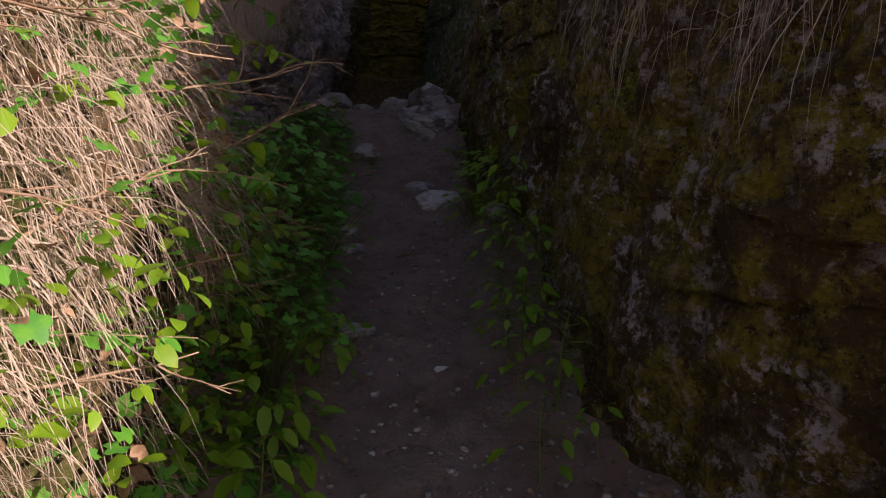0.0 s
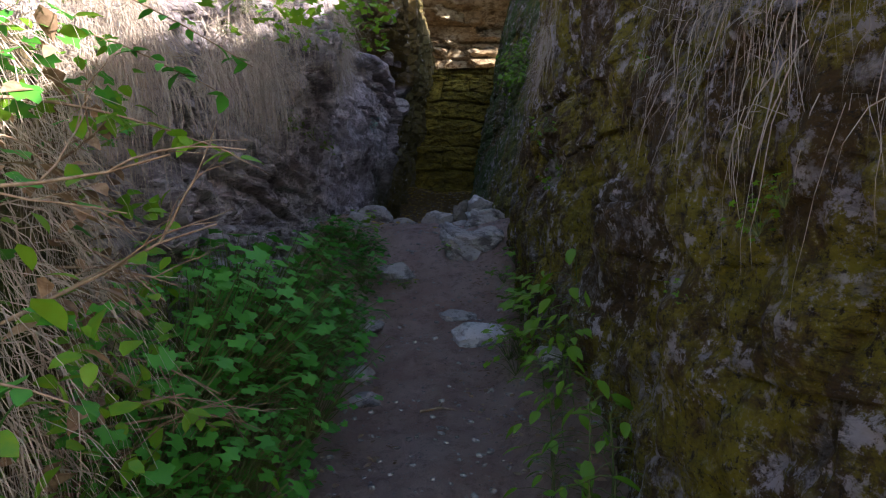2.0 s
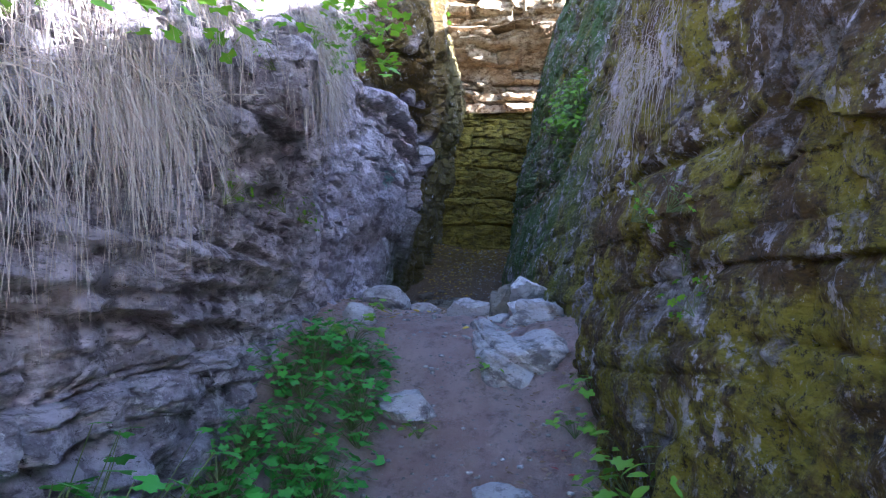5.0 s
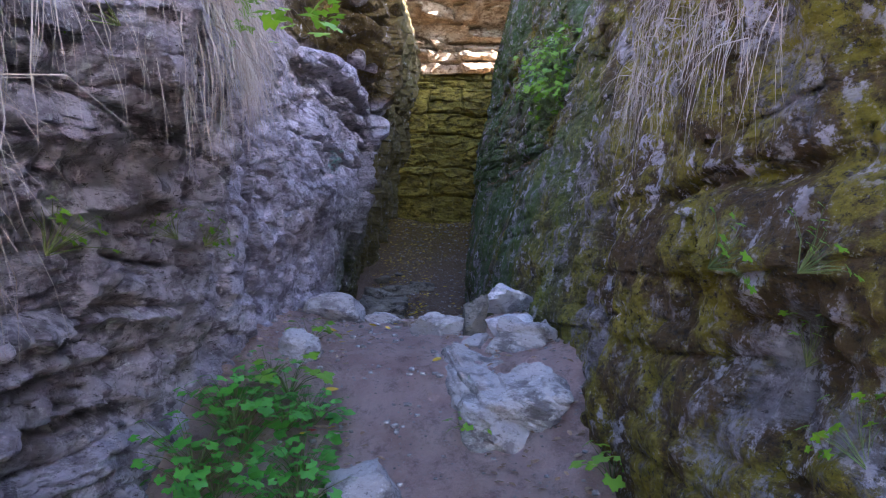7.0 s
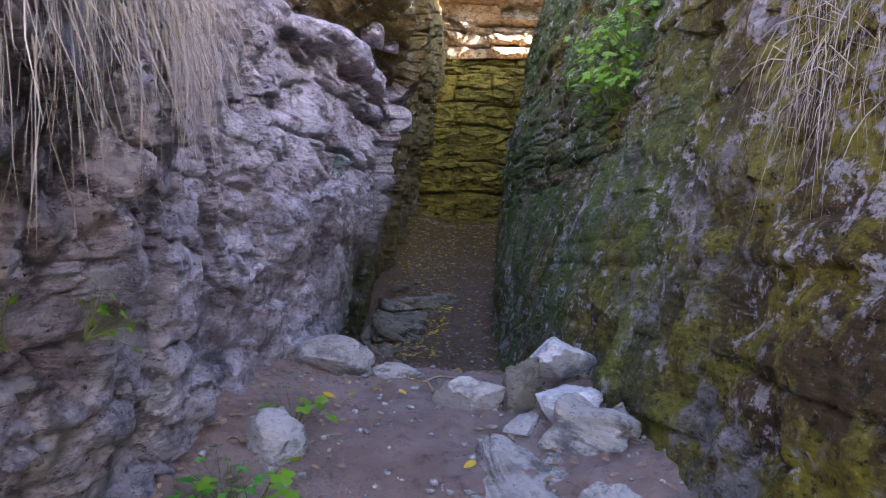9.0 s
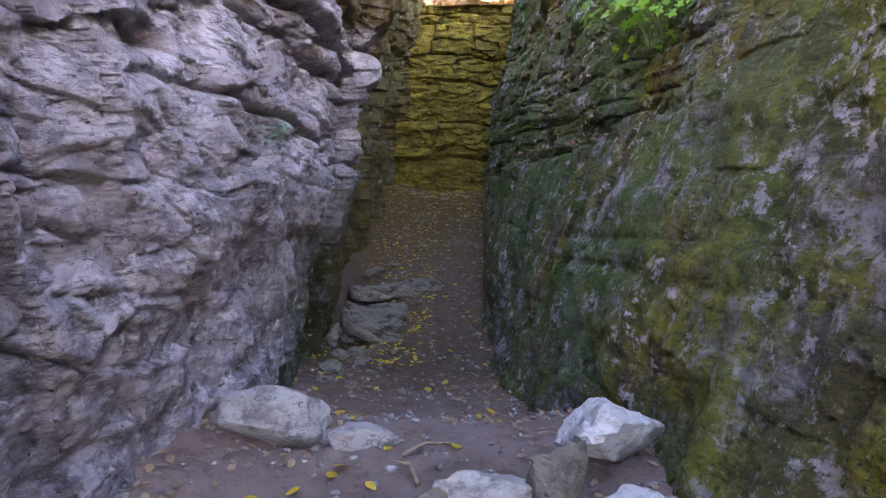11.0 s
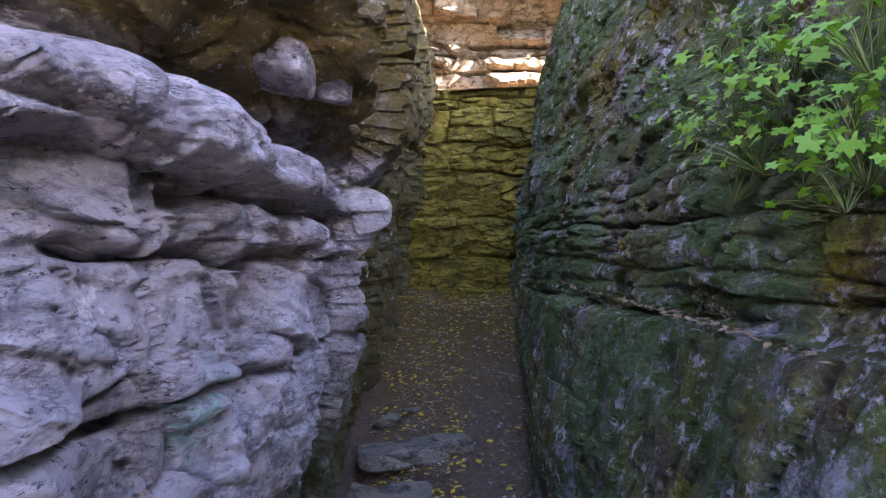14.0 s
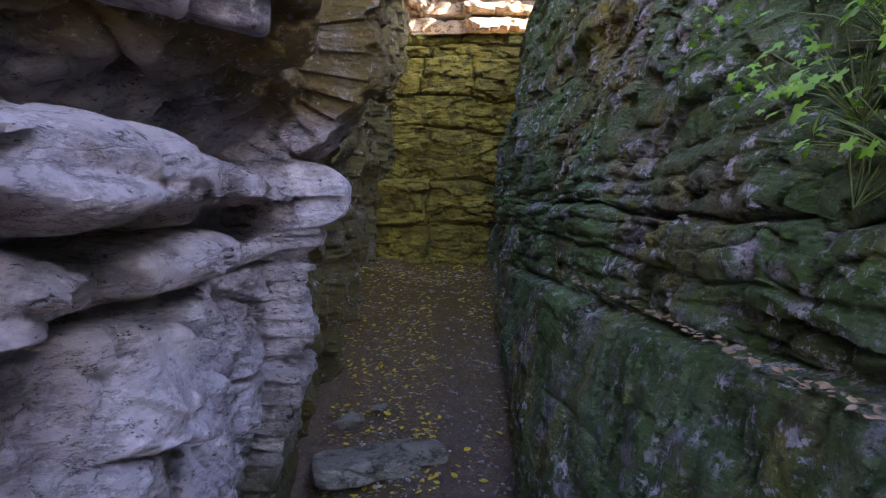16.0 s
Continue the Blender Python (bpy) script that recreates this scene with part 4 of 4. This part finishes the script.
strands("hanging_grass", wall_roots(right_x, 550, (1.0, 2.5), lambda y: (1.72, 2.5), -1, (0.12, 0.42), 0.9, 3, 0.8, 0.2) + wall_roots(right_x, 420, (1.5, 3.3), lambda y: (1.85, 2.7), -1, (0.1, 0.4), 1.0, 6, 0.4, 0.2) + wall_roots(right_x, 850, (4.9, 6.4), lambda y: (2.62, 3.6), -1, (0.12, 0.42), 1.0, 4, 0.8, 0.2),
        STRAW, "dry grass and roots hanging down the mossy wall", "grass", 2, 0.0022)
strands("bank_grass", wall_roots(bank_x, 6200, (-0.4, 2.9), lambda y: (0.35 + 0 * y, 2.6), 1, (0.12, 0.5), 0.6, 5, 0.8, 0.5),
        STRAW, "dry straw-coloured grass hanging over the bank", "grass", 3, 0.0024)


# shrubs on the bank: leaves and bare twigs
def leaf_cloud(name, spots, size, material, shape, label, seed, flat=1.0):
    rng = random.Random(seed)
    base_v, base_f = shape
    verts, faces = [], []
    for p in spots:
        m = Matrix.LocRotScale(Vector(p), Euler((rng.uniform(-0.9, 0.6) * flat, rng.uniform(-0.6, 0.6) * flat, rng.uniform(0, 6.28))), Vector((1, 1, 1)) * size * rng.uniform(0.6, 1.3))
        o = len(verts)
        verts += [m @ v for v in base_v]
        faces += [tuple(i + o for i in f) for f in base_f]
    return tagged(new(name, mesh_of(name, verts, faces, material)), label, "foliage", kind="stuff")


def bank_spots(count, ys, zs, off, seed):
    rng = random.Random(seed)
    out = []
    while len(out) < count:
        y, z = rng.uniform(*ys), rng.uniform(*zs)
        if float(grain(y * 2.7, z * 2.7, 0, seed)) > rng.uniform(-0.6, 0.6):
            out.append((float(bank_x(y, z)) + rng.uniform(*off), y, z))
    return out


leaf_cloud("bank_foliage", bank_spots(1300, (-0.2, 2.9), (0.5, 2.8), (0.04, 0.28), 8), 0.052, LIME, ovate(0.36, 4), "yellow-green leaves growing through the dry grass", 8)
leaf_cloud("dead_leaves", bank_spots(900, (-0.2, 2.9), (0.4, 2.6), (0.0, 0.16), 18), 0.055, BROWN, ovate(0.3, 3), "brown dead leaves caught in the dry grass", 18)
leaf_cloud("bank_herbs", bank_spots(900, (-0.2, 2.9), (0.4, 2.6), (0.0, 0.2), 19), 0.045, HERB, lobed(5, 0.45, 14), "green herb leaves among the dry grass", 19)
leaf_cloud("brink_foliage", [(float(left_x(y, z)) + rnd.uniform(0.05, 0.40), y, z) for y, z in ((rnd.uniform(2.4, 5.6), 2.0 + 1.9 * rnd.random() ** 0.7) for _ in range(2800)) if z > 2.1 + 0.22 * (y - 2.6) and float(grain(y * 2, z * 2, 0, 71)) > rnd.uniform(-0.3, 0.5)],
           0.046, LIME, lobed(5, 0.45, 14), "yellow-green leaves growing along the brink of the wall", 13)
leaf_cloud("undergrowth", [(x, y, float(floor_z(x, y)) + rnd.uniform(0.01, 0.09)) for x, y in ((rnd.uniform(-1.3, -0.5), rnd.uniform(1.6, 6.2)) for _ in range(1500)) if x < -0.48 - 0.09 * max(y - 2, 0)],
           0.06, HERB, lobed(5, 0.4, 12), "low green leaves covering the earth", 9)


def twiggy(seed, start, way, length, radius, label):
    rng = random.Random(seed)
    pieces = []

    def grow(p, d, ln, r, depth):
        pts = [Vector(p)]
        d = Vector(d).normalized()
        for _ in range(5):
            d = (d + Vector((rng.uniform(-0.2, 0.2), rng.uniform(-0.2, 0.2), rng.uniform(-0.2, 0.15)))).normalized()
            pts.append(pts[-1] + d * ln / 5)
        pieces.append(tube(pts, r, 5))
        if depth:
            for i in (2, 3, 4):
                grow(pts[i], d + Vector((rng.uniform(-0.9, 0.9), rng.uniform(-0.9, 0.9), rng.uniform(-0.6, 0.8))), ln * rng.uniform(0.3, 0.55), r * 0.5, depth - 1)
    grow(start, way, length, radius, 2)
    ob = new("dry_twig", mesh_of("dry_twig", *joined(pieces), TWIG))
    return tagged(ob, label, "twig", "dry twigs on the bank")


for i in range(30):
    y, z = rnd.uniform(0.4, 2.5), rnd.uniform(0.8, 1.9)
    twiggy(200 + i, (float(bank_x(y, z)) - 0.03, y, z), (rnd.uniform(0.6, 1), rnd.uniform(-0.7, 0.7), rnd.uniform(-0.2, 0.5)), rnd.uniform(0.25, 0.5), 0.005, "bare dry twig sticking out of the bank")


def leafy_branch(seed, start, way, length, leaves, leaf, size, label):
    rng = random.Random(seed)
    root = new("leafy_branch")
    root.location = start
    p, d = Vector((0, 0, 0)), Vector(way).normalized()
    pts = [p]
    for _ in range(8):
        d = (d + Vector((rng.uniform(-0.12, 0.12), rng.uniform(-0.12, 0.12), rng.uniform(-0.16, 0.06)))).normalized()
        pts.append(pts[-1] + d * length / 8)
    part("stem", mesh_of("stem", *tube(pts, 0.004, 5), TWIG), root)
    for i in range(leaves):
        k = rng.uniform(1.5, 7.99)
        a = pts[int(k)].lerp(pts[int(k) + 1], k % 1)
        turn = Euler((rng.uniform(-0.7, 0.3), rng.uniform(-0.5, 0.5), rng.uniform(0, 6.28)))
        s = size * rng.uniform(0.6, 1.2)
        part("leaf", leaf, root, Matrix.LocRotScale(a, turn, (s, s, s)))
    return tagged(root, label, "branch", "branches on the bank")


for i, (y, z, way, ln) in enumerate(((2.2, 2.15, (0.8, 0.5, 0.1), 0.75), (2.35, 2.3, (0.7, 0.6, 0.2), 0.8), (2.5, 2.05, (0.9, 0.2, 0.0), 0.6), (2.0, 1.75, (0.9, 0.5, 0.2), 0.5), (1.5, 1.35, (0.9, 0.4, 0.1), 0.4), (3.0, 2.45, (0.9, 0.0, 0.1), 0.5), (1.1, 1.1, (0.8, 0.5, 0.0), 0.35), (2.3, 1.2, (0.9, 0.1, -0.1), 0.4))):
    leafy_branch(300 + i, (float(bank_x(y, z)), y, z), way, ln, 26, OVATE_LIME if i % 2 else OVATE_HERB, 0.055, "thin arching branch with small green leaves")


# ---- litter on the ground ----
def flat_leaf(y0, y1, count, seed, width):
    rng = random.Random(seed)
    out = []
    for _ in range(count):
        y = rng.uniform(y0, y1)
        x = float(path_x(y)) + rng.uniform(-width, width)
        out.append((x, y, float(floor_z(x, y)) + 0.012))
    return out


def flattened(shape):
    v, f = shape
    return [Vector((p.x, p.y - 0.5, 0.2 * p.z + 0.05 * abs(p.x))) for p in v], f


fallen = mesh_of("fallen_leaf", *flattened(ovate(0.3, 4)), YELLOW)
spots = flat_leaf(9.0, 15.2, 230, 3, 0.9) + flat_leaf(5.5, 9.0, 22, 4, 0.5)
for x, y, z in spots:
    ob = new("fallen_leaf", fallen)
    s = rnd.uniform(0.045, 0.08)
    ob.matrix_basis = Matrix.LocRotScale((x, y, z), Euler((rnd.uniform(-0.3, 0.3), rnd.uniform(-0.3, 0.3), rnd.uniform(0, 6.28))), (s, s, s))
    tagged(ob, "yellow fallen leaf lying on the path", "leaf", "fallen yellow leaves")
ledge_y = np.random.RandomState(31).uniform(8.4, 11.6, 260)
ledge_x = 0.5 * (right_x(ledge_y, 2.63) + right_x(ledge_y, 2.76)) + np.random.RandomState(32).uniform(-0.055, 0.04, 260)
leaf_cloud("ledge_litter", [(float(a), float(b), 2.70) for a, b in zip(ledge_x, ledge_y)], 0.032, BROWN, flattened(ovate(0.3, 3)), "reddish dead leaves lying along the rock ledge", 33, 0.5)
leaf_cloud("yellow_leaf_litter", [p for p in flat_leaf(10.0, 15.3, 2600, 15, 1.0) if p[1] > 13.6 + 1.5 * float(grain(p[0] * 2, p[1] * 1.2, 0, 8)) or p[0] < float(path_x(p[1])) - 0.15], 0.045, YELLOW, flattened(ovate(0.3, 3)), "small yellow leaves carpeting the earth under the back wall", 14, 0.4)
leaf_cloud("leaf_litter", [p for p in flat_leaf(1.0, 15.2, 7000, 5, 1.05) if abs(p[0] - float(path_x(p[1]))) > (0.24 if p[1] < 9 else 0.12) + 0.2 * float(grain(p[1] * 3, p[0] * 3, 0, 4))], 0.036, BROWN, flattened(ovate(0.3, 3)), "brown dead leaves strewn over the earth", 12, 0.4)
pebble = boulder_mesh("pebble", 51, (1, 1, 0.6), STONE, 10, 1)
pv = [v.co.copy() for v in pebble.vertices]
pf = [tuple(p.vertices) for p in pebble.polygons]
verts, faces = [], []
for x, y, z in flat_leaf(0.8, 15, 6000, 6, 0.8):
    m = Matrix.LocRotScale((x, y, z - 0.014), Euler((0, 0, rnd.uniform(0, 6.28))), Vector((1, rnd.uniform(0.6, 1), 1)) * (0.012 + 0.045 * rnd.random() ** 4))
    o = len(verts)
    verts += [m @ v for v in pv]
    faces += [tuple(i + o for i in f) for f in pf]
tagged(new("gravel", mesh_of("gravel", verts, faces, STONE)), "pale limestone grit strewn on the path", "gravel", kind="stuff")


def scrap(name, x, y, shape, size, material, label, category, turn=30):
    v, f = shape
    ob = new(name, mesh_of(name, v, f, material))
    ob.matrix_basis = Matrix.LocRotScale((x, y, float(floor_z(x, y)) + 0.014), Euler((0.15, 0.1, turn)), (size, size, size))
    return tagged(ob, label, category)


PAPER = plant_material("white_paper", (0.8, 0.8, 0.8), (0.7, 0.7, 0.72), 0.7, 0.2)
RED = plant_material("red_leaf", (0.45, 0.03, 0.03), (0.3, 0.04, 0.03), 0.6, 0.1)
crumple = [Vector((0.5 * math.cos(a) * (0.8 + 0.3 * math.sin(3 * a)), 0.9 * math.sin(a), 0.25 * math.sin(2 * a) + 0.15)) for a in (0.0, 0.8, 1.6, 2.3, 3.1, 3.9, 4.6, 5.4)] + [Vector((0.05, 0.1, 0.42))]
scrap("paper_scrap", 0.0, 2.72, (crumple, [(i, (i + 1) % 8, 8) for i in range(8)]), 0.045, PAPER, "crumpled scrap of white paper on the path", "litter")
for x, y in ((0.03, 5.45), (0.07, 5.5), (0.1, 5.38), (-0.98, 6.05), (0.05, 6.95)):
    scrap("fallen_leaf", x, y, flattened(ovate(0.3, 4)), 0.05, RED, "small red fallen leaf on the path", "leaf", x * 40)
BLOOM = plant_material("yellow_petal", (0.75, 0.6, 0.02), (0.8, 0.65, 0.04), 0.5, 0.2)
for x, y, h in ((-0.92, 4.5, 0.22), (-1.0, 5.2, 0.2), (-0.95, 5.75, 0.22)):
    root = new("yellow_flower")
    root.location = (x, y, float(floor_z(x, y)))
    part("stalk", mesh_of("stalk", *tube([Vector((0, 0, 0)), Vector((0.01, 0, h * 0.6)), Vector((0.02, -0.01, h))], 0.002, 3), STALK), root)
    petals = [Vector((0.02, -0.01, h))] + [Vector((0.02 + 0.014 * math.cos(k) * (1 if i % 2 else 0.5), -0.01 + 0.014 * math.sin(k) * (1 if i % 2 else 0.5), h + 0.004)) for i, k in enumerate(np.arange(8) * math.pi / 4)]
    part("bloom", mesh_of("bloom", petals, [(0, 1 + i, 1 + (i + 1) % 8) for i in range(8)], BLOOM), root, label="small yellow bloom")
    tagged(root, "small yellow flower among the green herbs", "flower", "yellow flowers")
for k, (x, y, a) in enumerate(((-0.78, 7.55, 40), (-0.7, 7.3, 110), (-0.3, 4.1, 10))):
    z = float(floor_z(x, y)) + 0.02
    c, d = math.cos(radians(a)), math.sin(radians(a))
    ob = new("fallen_stick", mesh_of("fallen_stick", *joined([tube([Vector((x, y, z)), Vector((x + 0.1 * c, y + 0.1 * d, z + 0.02)), Vector((x + 0.22 * c, y + 0.2 * d, z - 0.005))], 0.009, 6), tube([Vector((x + 0.1 * c, y + 0.1 * d, z + 0.02)), Vector((x + 0.12 * c - 0.06 * d, y + 0.12 * d + 0.06 * c, z + 0.03))], 0.006, 6)]), TWIG))
    tagged(ob, "dry forked stick lying on the path", "stick", "fallen sticks")


# ---- trees on the east rim, whose leaves break up the sun ----
def tree(seed, x, y, z, height, crown, leaves, label):
    rng = random.Random(seed)
    root = new("tree")
    root.location = (x, y, z)
    pts = [Vector((0.15 * math.sin(k * 2 + seed), 0.12 * math.cos(k * 3 + seed) - 0.12, height * k / 6)) for k in range(7)]
    pieces, tips = [tube(pts, height * 0.03, 8)], []
    for i in range(14):
        p = pts[2 + i % 5]
        a = i * 2.4
        q = p + Vector((math.cos(a), math.sin(a), rng.uniform(0.2, 0.8))) * crown * rng.uniform(0.6, 1)
        mid = p.lerp(q, 0.5) + Vector((0, 0, 0.2))
        pieces.append(tube([p, mid, q], height * 0.01, 5))
        tips += [mid, q, p.lerp(q, 0.75)]
    part("trunk", mesh_of("trunk", *joined(pieces), TWIG), root)
    bv, bf = ovate(0.36, 2)
    verts, faces = [], []
    for _ in range(leaves):
        c = rng.choice(tips) + Vector((rng.gauss(0, 0.3), rng.gauss(0, 0.3), rng.gauss(0, 0.22)))
        m = Matrix.LocRotScale(c, Euler((rng.uniform(-1, 1), rng.uniform(-1, 1), rng.uniform(0, 6.28))), Vector((1, 1, 1)) * rng.uniform(0.12, 0.24))
        o = len(verts)
        verts += [m @ v for v in bv]
        faces += [tuple(i + o for i in f) for f in bf]
    part("crown", mesh_of("crown", verts, faces, HERB), root)
    return tagged(root, label, "tree")


tree(1, 4.4, 14.2, 5.4, 4.6, 2.5, 650, "broadleaf tree standing on the rock rim")
tree(2, 3.7, 1.4, 2.7, 2.9, 1.5, 450, "small broadleaf tree above the mossy wall")
